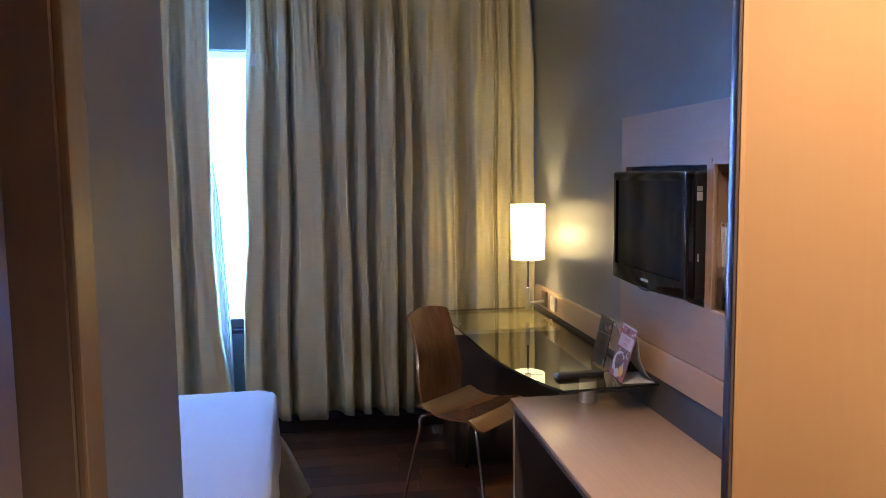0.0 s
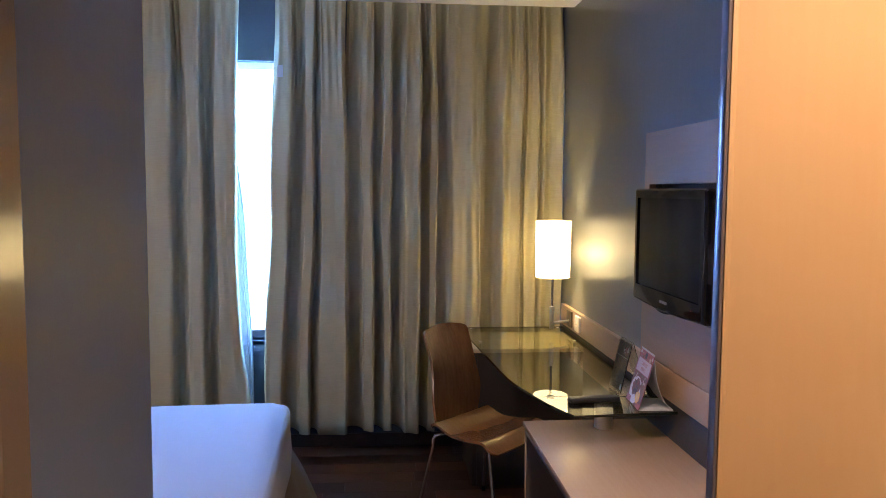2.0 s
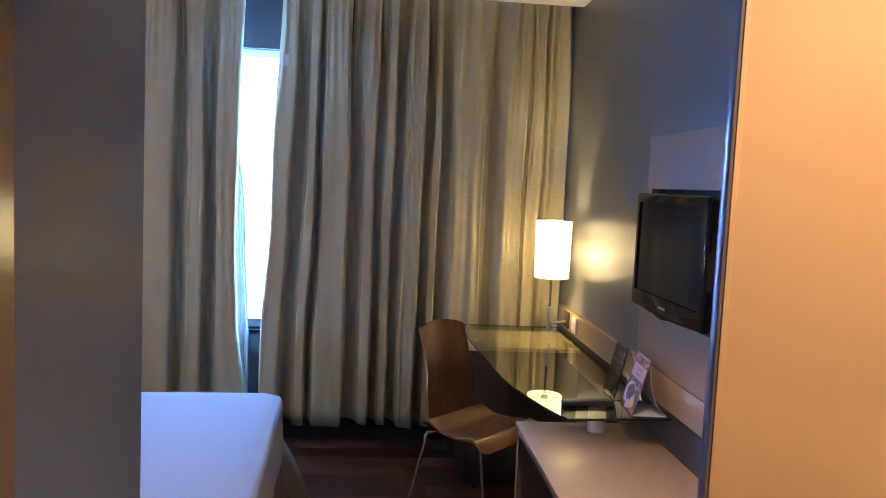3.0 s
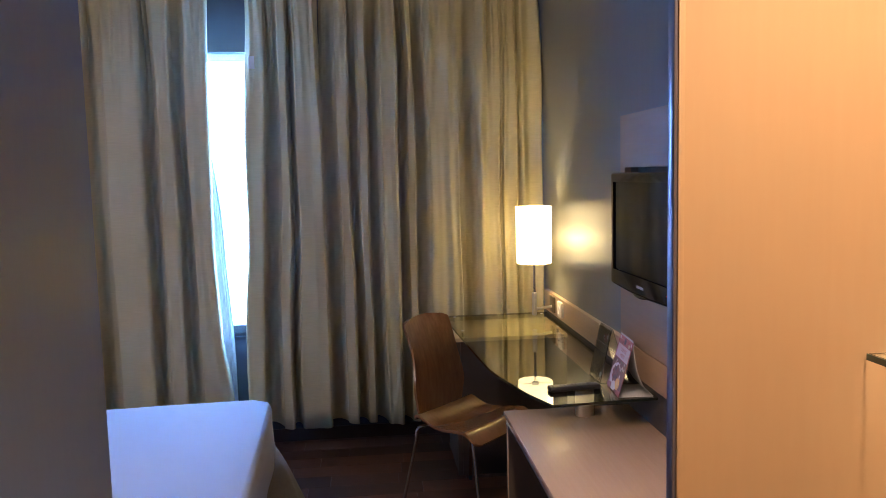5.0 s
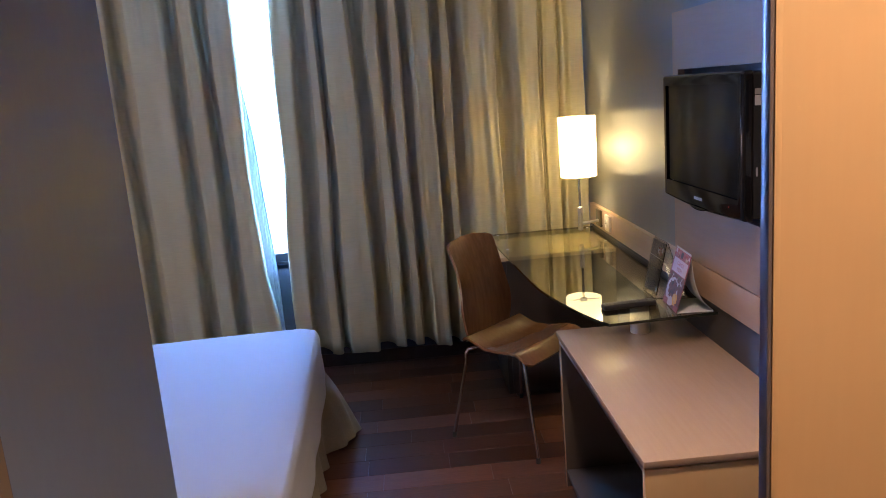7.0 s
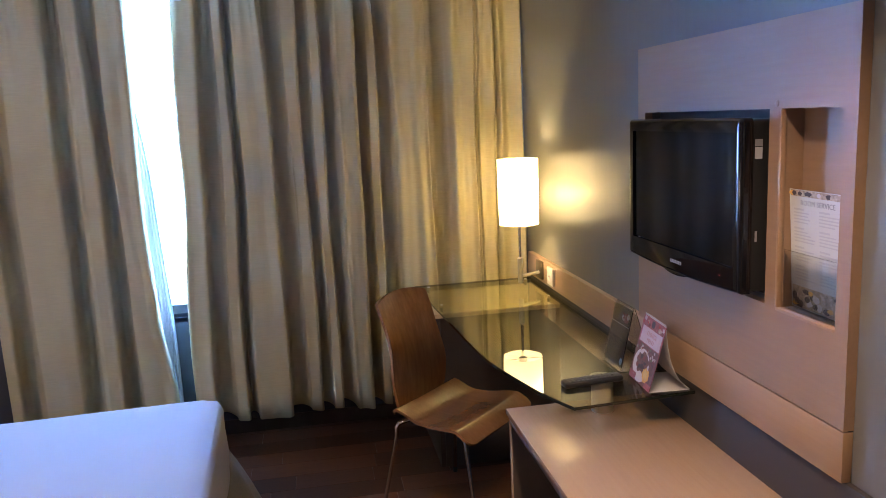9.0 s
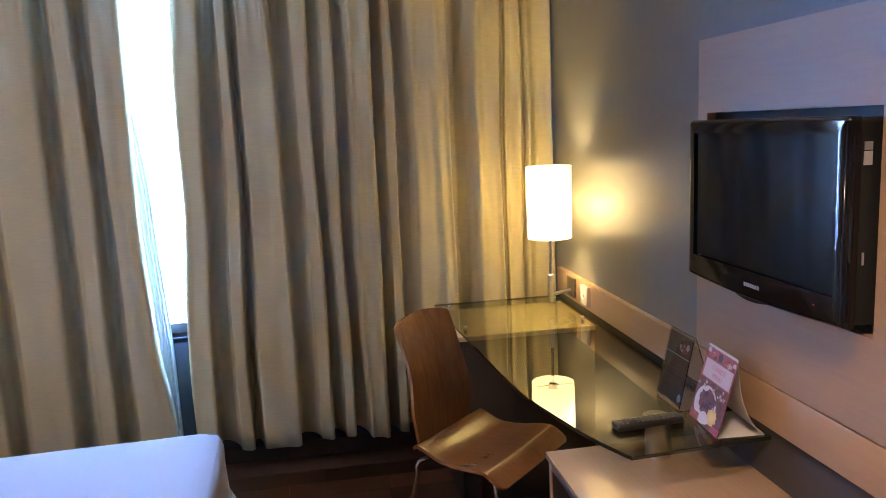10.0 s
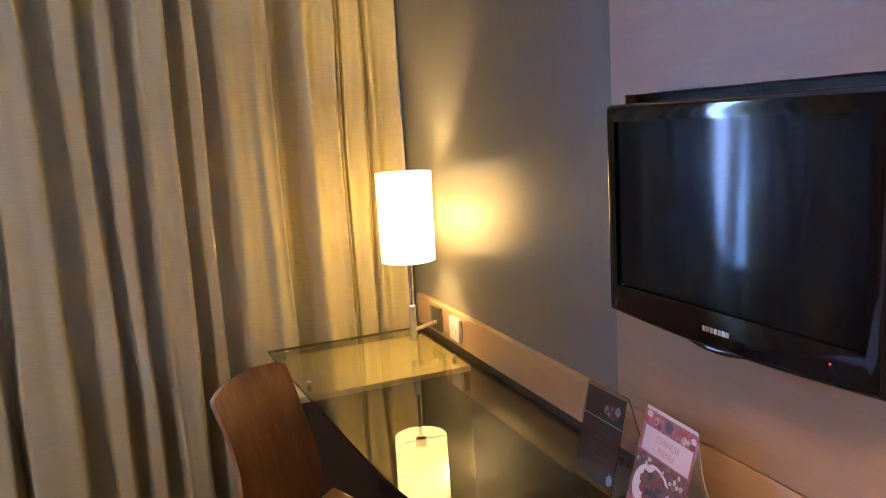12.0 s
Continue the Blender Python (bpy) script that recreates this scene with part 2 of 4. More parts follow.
SHEER = weave("pale_sheer_lining", (0.70, 0.72, 0.74), (0.78, 0.80, 0.82), scale=(160, 160, 60), through_light=0.03)
SHADE = bpy.data.materials.new("frosted_shade")
SHADE.use_nodes = True
_t = SHADE.node_tree
_b = _t.nodes["Principled BSDF"]
_b.inputs["Base Color"].default_value = (0.88, 0.84, 0.76, 1)
_b.inputs["Roughness"].default_value = 0.5
_b.inputs["Emission Color"].default_value = (1.0, 0.82, 0.40, 1)
_b.inputs["Emission Strength"].default_value = 8.0
_co = _t.nodes.new("ShaderNodeTexCoord")
_sp = _t.nodes.new("ShaderNodeSeparateXYZ")
_t.links.new(_co.outputs["Object"], _sp.inputs[0])


def _step(kind, source, value):
    n = _t.nodes.new("ShaderNodeMath")
    n.operation = kind
    _t.links.new(source, n.inputs[0])
    n.inputs[1].default_value = value
    return n.outputs[0]


# emission painted brightest at the bulb's height
_h = _step("POWER", _step("ABSOLUTE", _step("DIVIDE", _step("SUBTRACT", _sp.outputs[2], 1.180), 0.042), 0.0), 2.0)
_e = _t.nodes.new("ShaderNodeMath")
_e.operation = "EXPONENT"
_t.links.new(_step("MULTIPLY", _h, -1.0), _e.inputs[0])
# hot patch painted into the wall side, for a tight glow on the wall
_w = _t.nodes.new("ShaderNodeMath")
_w.operation = "EXPONENT"
_t.links.new(_step("MULTIPLY", _step("POWER", _step("DIVIDE", _step("SUBTRACT", _sp.outputs[0], 0.10), 0.062), 2.0), -1.0), _w.inputs[0])
_hot = _t.nodes.new("ShaderNodeMath")
_hot.operation = "MULTIPLY"
_t.links.new(_e.outputs[0], _hot.inputs[0])
_t.links.new(_w.outputs[0], _hot.inputs[1])
_t.links.new(_step("ADD", _step("MULTIPLY", _hot.outputs[0], 22.0), 5.6), _b.inputs["Emission Strength"])
_l = _t.nodes.new("ShaderNodeBsdfTranslucent")
_l.inputs[0].default_value = (0.92, 0.88, 0.80, 1)
_m = _t.nodes.new("ShaderNodeMixShader")
_m.inputs[0].default_value = 0.72
_t.links.new(_b.outputs[0], _m.inputs[1])
_t.links.new(_l.outputs[0], _m.inputs[2])
_t.links.new(_m.outputs[0], _t.nodes["Material Output"].inputs[0])
LED = glow("red_standby_led", (1.0, 0.05, 0.03), 1.2)
DOWNLIGHT = glow("warm_downlight_glass", (1.0, 0.80, 0.55), 4.0)
SKYGLOW = glow("bright_sky", (0.80, 0.90, 1.0), 9.0)


# ---- building helpers ----
def add_box(bm, lo, hi, m=None):
    vs = [bm.verts.new((x, y, z)) for x in (lo[0], hi[0]) for y in (lo[1], hi[1]) for z in (lo[2], hi[2])]
    if m is not None:
        for v in vs:
            v.co = m @ v.co
    for f in ((0, 1, 3, 2), (4, 6, 7, 5), (0, 4, 5, 1), (2, 3, 7, 6), (0, 2, 6, 4), (1, 5, 7, 3)):
        bm.faces.new([vs[i] for i in f])
    return vs


def box(lo, hi, bevel=0.0, seg=2, m=None):
    bm = bmesh.new()
    add_box(bm, lo, hi, m)
    if bevel:
        bmesh.ops.bevel(bm, geom=list(bm.edges), offset=bevel, segments=seg, affect="EDGES", profile=0.5)
    return bm


def tube(points, radius, sides=12, caps=True):
    """A round bar through the points."""
    bm = bmesh.new()
    rings = []
    pts = [Vector(p) for p in points]
    rad = radius if isinstance(radius, (list, tuple)) else [radius] * len(pts)
    for i, p in enumerate(pts):
        d = (pts[min(i + 1, len(pts) - 1)] - pts[max(i - 1, 0)]).normalized()
        a = d.orthogonal().normalized() if i == 0 else (a - d * a.dot(d)).normalized()
        b = d.cross(a)
        rings.append([bm.verts.new(p + rad[i] * (a * math.cos(u) + b * math.sin(u))) for u in (2 * math.pi * k / sides for k in range(sides))])
    for r, s in zip(rings, rings[1:]):
        for k in range(sides):
            bm.faces.new((r[k], r[(k + 1) % sides], s[(k + 1) % sides], s[k]))
    if caps:
        bm.faces.new(rings[0][::-1])
        bm.faces.new(rings[-1])
    return bm


def slab(outline, z0, z1, bevel=0.0):
    """An upright-sided plate over a plan outline, counter-clockwise."""
    bm = bmesh.new()
    low = [bm.verts.new((x, y, z0)) for x, y in outline]
    top = [bm.verts.new((x, y, z1)) for x, y in outline]
    n = len(outline)
    bm.faces.new(top)
    bm.faces.new(low[::-1])
    for i in range(n):
        bm.faces.new((low[i], low[(i + 1) % n], top[(i + 1) % n], top[i]))
    if bevel:
        edges = [e for e in bm.edges if abs(e.verts[0].co.z - e.verts[1].co.z) < 1e-6]
        bmesh.ops.bevel(bm, geom=edges, offset=bevel, segments=2, affect="EDGES", profile=0.5)
    return bm


def lathe(profile, centre, sides=40):
    """A turned shape: profile of (radius, height) about an upright axis."""
    bm = bmesh.new()
    rings = [[bm.verts.new((centre[0] + r * math.cos(u), centre[1] + r * math.sin(u), centre[2] + h)) for u in (2 * math.pi * k / sides for k in range(sides))] for r, h in profile]
    for r, s in zip(rings, rings[1:]):
        for k in range(sides):
            bm.faces.new((r[k], r[(k + 1) % sides], s[(k + 1) % sides], s[k]))
    return bm


def sheet(nu, nv, f, thick=0.0):
    """A sheet over u, v in 0..1; with thick, a second skin behind it and closed rims."""
    bm = bmesh.new()
    g = [[bm.verts.new(f(i / nu, j / nv)) for j in range(nv + 1)] for i in range(nu + 1)]
    for i in range(nu):
        for j in range(nv):
            bm.faces.new((g[i][j], g[i + 1][j], g[i + 1][j + 1], g[i][j + 1]))
    if thick:
        bm.normal_update()
        geom = bmesh.ops.solidify(bm, geom=list(bm.faces), thickness=thick)
    return bm


def finish(name, bm, material, smooth=None):
    bmesh.ops.recalc_face_normals(bm, faces=list(bm.faces))
    me = bpy.data.meshes.new(name)
    bm.to_mesh(me)
    bm.free()
    me.materials.append(material)
    if smooth:
        me.shade_smooth()
        me.set_sharp_from_angle(angle=radians(smooth))
    return me


def thing(name, at=(0, 0, 0), label="", category="", group="", rz=0.0):
    ob = new(name)
    ob.matrix_world = pose(*at, 0, 0, rz)
    return tagged(ob, label, category, group)


def part(name, bm, material, parent, label="", smooth=35):
    """A mesh under a thing; built in the thing's own space."""
    ob = new(name, finish(name, bm, material, smooth))
    ob.parent = parent
    if label:
        ob["label"] = label
    return ob


def solo(name, bm, material, label="", category="", group="", smooth=35):
    return tagged(new(name, finish(name, bm, material, smooth)), label, category, group)


def structure(name, bm, material, label="", category="wall"):
    return tagged(new(name, finish(name, bm, material)), label, category, kind="structure")


def words(name, text, size, m, material, parent, label="", depth=0.0003):
    """Lettering as a mesh, centred on the pose m, reading along its x, standing along its y."""
    cu = bpy.data.curves.new(name, "FONT")
    cu.body, cu.size, cu.align_x, cu.align_y, cu.extrude, cu.resolution_u = text, size, "CENTER", "CENTER", depth, 2
    tmp = new("tmp", cu)
    dg = bpy.context.evaluated_depsgraph_get()
    me = bpy.data.meshes.new_from_object(tmp.evaluated_get(dg))
    bpy.data.objects.remove(tmp)
    me.name = name
    me.materials.clear()
    me.materials.append(material)
    ob = new(name, me)
    ob.parent = parent
    ob.matrix_local = m
    if label:
        ob["label"] = label
    return ob


# ---- plan ----
WR = 1.225        # face of the wall behind the desk
WW = 4.715        # face of the window wall
WL = -2.35       # far wall beyond the bed's head
CX, CY = -0.301, 1.898   # corner where the entry wall ends
CEIL = 2.495
GLASS_Z = 0.738

structure("floor", box((WL - 0.2, -1.6, -0.12), (WR + 0.2, WW + 0.3, -0.006)), SUBFLOOR, "dark reddish brown plank floor", "floor")
FLOOR = bpy.data.objects["floor"]

# walls
bm = box((WR, -1.6, 0), (WR + 0.15, 2.244, 2.75))
add_box(bm, (WR, 3.150, 0), (WR + 0.15, WW + 0.35, 2.75))
add_box(bm, (WR, 2.244, 0), (WR + 0.15, 3.150, 1.079))
add_box(bm, (WR, 2.244, 1.533), (WR + 0.15, 3.150, 2.75))
add_box(bm, (WR + 0.10, 2.244, 1.079), (WR + 0.15, 3.150, 1.533))
structure("wall_east", bm, GREY, "dark grey painted wall with a soft sheen")
structure("wall_west", box((WL - 0.15, CY - 0.1, 0), (WL, WW + 0.35, 2.75)), GREY, "dark grey painted wall beyond the bed")
structure("wall_south", box((-1.0, -1.55, 0), (WR, -1.4, 2.75)), GREY, "grey painted wall at the entrance")
WX0, WX1, WZ0, WZ1 = -1.15, 0.95, 0.632, 2.222
bm = box((WL, WW, 0), (WX0, WW + 0.28, 2.75))
add_box(bm, (WX1, WW, 0), (WR, WW + 0.28, 2.75))
add_box(bm, (WX0, WW, 0), (WX1, WW + 0.28, WZ0))
add_box(bm, (WX0, WW, WZ1), (WX1, WW + 0.28, 2.75))
structure("wall_north", bm, SHADOWWALL, "window wall behind the curtains, shade in its dark colour")

# entry wall with the bathroom doorway, returning behind the bed
DY0, DY1, DZ = 0.38, 1.262, 2.06
for lo, hi in (((CX - 0.12, DY1, 0), (CX, CY, 2.75)), ((CX - 0.12, -1.4, 0), (CX, DY0, 2.75)), ((CX - 0.12, DY0, DZ), (CX, DY1, 2.75)), ((WL, CY - 0.12, 0), (CX - 0.12, CY, 2.75))):
    structure("wall_entry", box(lo, hi), ENTRYGREY, "dark grey painted entry wall with a sheen")
structure("ceiling", box((WL, -1.4, CEIL), (WR, 4.43, CEIL + 0.1)), WHITE, "plain white ceiling with a curtain recess", "ceiling")
structure("ceiling_recess", box((WL, 4.43, 2.72), (WR, WW, 2.78)), WHITE, "ceiling of the curtain recess", "ceiling")
structure("baseboard", box((WL, WW - 0.014, 0), (WR, WW, 0.075), 0.003), BASEB, "dark wooden baseboard", "baseboard")
structure("baseboard", box((WR - 0.012, 4.497, 0), (WR, WW - 0.014, 0.075), 0.003), BASEB, "dark wooden baseboard", "baseboard")
structure("baseboard", box((CX, DY1 + 0.075, 0), (CX + 0.012, CY, 0.075), 0.003), BASEB, "dark wooden baseboard", "baseboard")

# window
win = tagged(new("window_1"), "bright window with a dark frame behind the curtains", "window", kind="structure")
wf = box((WX0, WW + 0.09, WZ0), (WX1, WW + 0.15, WZ0 + 0.045))
add_box(wf, (WX0, WW + 0.09, WZ1 - 0.008), (WX1, WW + 0.15, WZ1))
for x in (WX0, 0.10, WX1 - 0.045):
    add_box(wf, (x, WW + 0.09, WZ0 + 0.045), (x + 0.045, WW + 0.15, WZ1 - 0.008))
part("window_frame", wf, WINFRAME, win)
# thin translucent strip across the top of the opening
part("head_bar", box((WX0, WW + 0.060, WZ1 - 0.042), (WX1, WW + 0.064, WZ1 - 0.0005)), SHEER, win, "pale translucent bar at the window head")
part("window_sill", box((WX0, WW - 0.0, WZ0 - 0.03), (WX1, WW + 0.085, WZ0), 0.004), SHADOWWALL, win)
for a, b in ((WX0 + 0.045, 0.10), (0.145, WX1 - 0.045)):
    p = part("pane", box((a, WW + 0.117, WZ0 + 0.045), (b, WW + 0.123, WZ1 - 0.008)), PANE, win)
    p.visible_shadow = False
structure("backdrop", box((-60, 70, -40), (60, 70.2, 60)), SKYGLOW, "bright overcast sky beyond the window", "backdrop")

# bathroom door, jamb and casing
structure("trim", box((CX - 0.10, DY1 - 0.022, 0), (CX + 0.002, DY1, DZ)), BROWNDOOR, "brown laminate door jamb", "door frame")
structure("trim", box((CX - 0.10, DY0, 0), (CX + 0.002, DY0 + 0.022, DZ)), BROWNDOOR, "brown laminate door jamb", "door frame")
structure("trim", box((CX, DY1 - 0.012, 0), (CX + 0.014, DY1 + 0.068, DZ + 0.065), 0.004), TRIMWOOD, "varnished wooden door casing", "door frame")
structure("trim", box((CX, DY0 - 0.068, 0), (CX + 0.014, DY0 + 0.012, DZ + 0.065), 0.004), TRIMWOOD, "varnished wooden door casing", "door frame")
structure("trim", box((CX, DY0 + 0.013, DZ - 0.005), (CX + 0.013, DY1 - 0.013, DZ + 0.065), 0.004), TRIMWOOD, "varnished wooden door casing", "door frame")
door = tagged(new("door_1"), "closed brown bathroom door", "door", kind="structure")
part("door_leaf", box((CX - 0.097, DY0 + 0.025, 0.008), (CX - 0.060, DY1 - 0.025, DZ - 0.004), 0.002), BROWNDOOR, door)
part("door_handle", tube([(CX - 0.060, DY0 + 0.09, 1.0), (CX - 0.012, DY0 + 0.09, 1.0), (CX - 0.007, DY0 + 0.10, 1.0), (CX - 0.007, DY0 + 0.21, 1.0)], 0.009), STEEL, door, "brushed steel lever")

# ---- wardrobe side by the entry ----
ward = thing("wardrobe", (0.655, 1.358, 0), "open maple wardrobe with a dark-edged side panel", "wardrobe")
part("side_panel", box((0.004, 0.0, 0), (WR - 0.660, 0.020, CEIL - 0.004)), MAPLE, ward)
part("edge_band", box((-0.002, -0.001, 0), (0.0035, 0.021, CEIL - 0.004), 0.0012), EDGE, ward, "glossy dark edge strip")
part("edge_lipping", box((0.004, -0.0025, 0), (0.013, -0.0002, CEIL - 0.004), 0.001), MAPLE, ward, "pale maple lipping")
part("back_panel", box((WR - 0.670, -1.5, 0.004), (WR - 0.657, -0.004, CEIL - 0.004)), MAPLE, ward)
part("side_panel", box((0.004, -1.535, 0), (WR - 0.660, -1.505, CEIL - 0.004)), MAPLE, ward)
shelf = thing("glass_shelf", (0.941, 0.860, 1.245), "clear glass shelf with green edges on small clips", "shelf")
part("shelf_plate", box((0, 0, 0), (0.300, 0.494, 0.010), 0.0012), CLEAR, shelf, smooth=None).visible_shadow = False
part("front_edge", box((-0.0025, 0, 0.0003), (-0.0005, 0.494, 0.0097)), GREENEDGE, shelf, "polished green glass edge", smooth=None)
for y in (0.484, 0.012):
    part("clip", box((0.030, y - 0.006, -0.010), (0.052, y + 0.010, -0.0005), 0.002), IVORY, shelf, "small pale shelf clip")
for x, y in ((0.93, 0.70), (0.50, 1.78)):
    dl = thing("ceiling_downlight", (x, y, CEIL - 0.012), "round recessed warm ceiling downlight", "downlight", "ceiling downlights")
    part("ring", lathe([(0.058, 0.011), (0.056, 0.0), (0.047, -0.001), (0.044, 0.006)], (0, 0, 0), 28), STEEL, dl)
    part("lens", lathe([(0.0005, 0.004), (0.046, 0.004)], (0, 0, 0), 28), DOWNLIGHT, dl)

# ---- curtains ----
def smooth(a, b, v):
    v = min(1, max(0, (v - a) / (b - a)))
    return v * v * (3 - 2 * v)


def curtain(name, ridges, left_edge, right_edge, label):
    """ridges: stretches that stand forward, with pinched folds between; left_edge and right_edge: x of the sides by height."""
    top, hem, back = 2.66, 0.122, 4.705
    rnd = random.Random(len(ridges))
    line = []
    for k, (a, b) in enumerate(ridges):
        w = b - a
        amp = (0.160 if w > 0.065 else 0.135) * rnd.uniform(0.90, 1.05) * (0.80 if a > 0.5 else 1.0)
        o = min(0.007, w * 0.10)
        if k:
            # behind each free edge the cloth lies deep, then comes forward towards the next fold
            gap = a - ridges[k - 1][1]
            low = 0.72 if gap < 0.035 else 0.0
            e = a - gap
            line += [(e - 0.008, back - (0.42 + low * 0.5) * amp), (e - 0.003, back - (0.10 + low) * amp), (e + 0.14 * gap, back - (0.02 + low) * amp),
                     (e + 0.45 * gap, back - (0.12 + low) * amp), (e + 0.78 * gap, back - (0.36 + low * 0.7) * amp)]
        # a step forward, a nearly flat front, then a free edge
        line += [(a - o * 0.2, back - 0.62 * amp), (a + o * 0.8, back - 0.86 * amp), (a + o * 2.4, back - 0.95 * amp)]
        if w > 0.09:
            line += [(a + 0.36 * w, back - amp * rnd.uniform(0.90, 0.99)), (a + 0.64 * w, back - amp * rnd.uniform(0.90, 1.0))]
        line += [(b - o * 2.0, back - 1.04 * amp), (b - o * 0.4, back - 1.03 * amp), (b + o * 0.5, back - 0.95 * amp), (b + o * 0.5, back - 0.80 * amp)]
    pts = []
    for i in range(len(line) - 1):
        p0, p1, p2, p3 = (Vector((*line[max(0, min(len(line) - 1, i + d))], 0)) for d in (-1, 0, 1, 2))
        for s in range(8):
            t = s / 8
            c = 0.5 * ((2 * p1) + (p2 - p0) * t + (2 * p0 - 5 * p1 + 4 * p2 - p3) * t * t + (3 * p1 - p0 - 3 * p2 + p3) * t ** 3)
            pts.append(p1.lerp(p2, t).lerp(c, 0.7))
    pts.append(Vector((*line[-1], 0)))
    nx, nz = len(pts) - 1, 46
    x0, x1 = ridges[0][0], ridges[-1][1]

    def f(u, v):
        p = pts[min(nx, round(u * nx))]
        z = hem + (top - hem) * v
        x, y, _ = p
        gather = smooth(1.9, 2.62, z)
        y = back - (back - y) * (1 - 0.30 * gather)
        sway = 0.007 * math.sin(2.2 * z + 9 * x) + 0.005 * math.sin(5.1 * z + 23 * x)
        head = smooth(1.75, 2.55, z)
        y += 0.021 * head * math.sin(112 * x + 3.4 * math.sin(13 * x) + 1.1 * z) * (0.6 + 0.4 * math.sin(41 * x + z)) + 0.004 * noise.noise((x * 5, z * 1.4, 3.0))
        y += 0.0022 * noise.noise((x * 22 + z * 3.0, z * 1.1, 11.0)) + 0.0010 * noise.noise((x * 30, z * 9, 7.0))
        soft = smooth(0.50, 0.66, x)
        y += soft * (0.010 * math.sin(61 * x + 0.7 * math.sin(9 * x) + 0.5 * z) + 0.005 * math.sin(107 * x - 0.6 * z))
        s = (x - x0) / (x1 - x0)
        x += sway * (0.4 + 0.6 * v) + (left_edge(z) - x0) * (1 - smooth(0, 0.30, s)) + (right_edge(z) - x1) * smooth(0.70, 1, s)
        if v == 0:
            z += 0.006 * math.sin(9 * x) + 0.003 * math.sin(31 * x)
        return (x, y, z)

    ob = solo(name, sheet(nx, nz, f), CURTAIN, label, "curtain", "curtains at the window", smooth=180)
    mod = ob.modifiers.new("cloth", "SOLIDIFY")
    mod.thickness = 0.0022
    return ob


curtain("curtain", [(-1.31, -1.250), (-1.152, -0.963), (-0.887, -0.796), (-0.714, -0.57)], lambda z: -1.31,
        lambda z: -0.552 - 0.044 * smooth(0.25, 0.7, z) - 0.012 * smooth(0.7, 1.2, z) + 0.014 * smooth(1.3, 2.4, z), "beige woven curtain hanging in deep folds, bluish window edge")
curtain("curtain", [(-0.475, -0.370), (-0.284, -0.221), (-0.175, -0.012), (0.076, 0.139), (0.193, 0.240), (0.304, 0.399), (0.450, 0.494), (0.568, 0.745), (0.842, 0.973), (0.995, 1.070), (1.087, 1.212)],
        lambda z: -0.472 + 0.009 * smooth(0.39, 0.7, z) + 0.036 * smooth(0.65, 1.29, z) + 0.022 * smooth(1.28, 2.4, z), lambda z: 1.212, "wide beige woven curtain in deep folds, lamplit")


def sheer(u, v):
    z = 0.18 + 1.75 * v
    edge = -0.541 - 0.030 * smooth(0.5, 1.28, z) - 0.060 * smooth(1.2, 1.95, z)
    w = 0.075
    x = edge - w * (1 - u)
    return (x, 4.660 + 0.016 * math.sin(34 * u + 1.5 * z) + 0.006 * math.sin(75 * u + 3 * z), z)


solo("sheer_curtain", sheet(90, 40, sheer), SHEER, "thin translucent curtain lining at the window gap", "curtain", smooth=180)
wide = [ob for ob in bpy.data.objects if ob.name.startswith("curtain.")][0]
part("care_label", box((-0.372, 4.515, 2.105), (-0.342, 4.517, 2.170), 0.0005), LABELW, wide, "small pale sewn label", smooth=None)
rail_bm = box((WL, 4.58, 2.668), (WR, 4.61, 2.70))
solo("curtain_track", rail_bm, WHITE, "white curtain track in the ceiling recess", "curtain track")

# ---- bed ----
bed = thing("bed", (-0.235, 3.838, 0), "double bed with taut white sheet and beige valance", "bed", rz=2.5)
# local: x runs back to the headboard (negative), y towards the entry (negative)
BL, BW = 2.02, 1.56


def mattress_cover():
    bm = box((-BL, -BW, 0.262), (0, 0, 0.528))
    bmesh.ops.subdivide_edges(bm, edges=list(bm.edges), cuts=24, use_grid_fill=True)
    for v in bm.verts:
        x, y, z = v.co
        r = 0.058
        dx, dy, dz = max(0, x + r, -BL + r - x), max(0, y + r, -BW + r - y), max(0, z - (0.528 - r))
        d = math.sqrt(dx * dx + dy * dy + dz * dz)
        if d > r:
            k = r / d
            v.co.x -= math.copysign(dx * (1 - k), x + BL / 2)
            v.co.y -= math.copysign(dy * (1 - k), y + BW / 2)
            v.co.z -= dz * (1 - k)
        if z < 0.40:
            low = (0.42 - z) / 0.2
            v.co.x += low * (0.004 * math.sin(17 * y) + 0.010 if x > -0.1 else 0)
            v.co.y += low * (0.004 * math.sin(19 * x))
        v.co.z += 0.003 * noise.noise((x * 3, y * 3, 1.0)) + 0.004 * math.sin(3 * y) * (z > 0.45)
        v.co.x += 0.006 * noise.noise((y * 5 + z * 4, z * 2.5, 4.0)) * (x > -0.1) * (z < 0.50)
    bmesh.ops.bevel(bm, geom=[], offset=0.0)
    return bm


part("sheet", mattress_cover(), SHEET, bed, "taut white bed sheet", smooth=180)


def valance(u, v):
    t = u * (BW + 0.9)
    z = 0.012 + 0.31 * (1 - v)
    fold = 0.016 * math.sin(t * 34) * (0.3 + v) + 0.009 * math.sin(t * 71 + 1)
    corner = math.exp(-((t - BW + 0.10) / 0.13) ** 2)
    out = -0.022 + 0.158 * v ** 0.62 * corner + fold * v
    if t < BW:
        return (out, -BW + t, z)
    s = t - BW
    return (-s + out * math.exp(-s / 0.05), min(out, 0.02) * (1 - math.exp(-s / 0.03)), z)


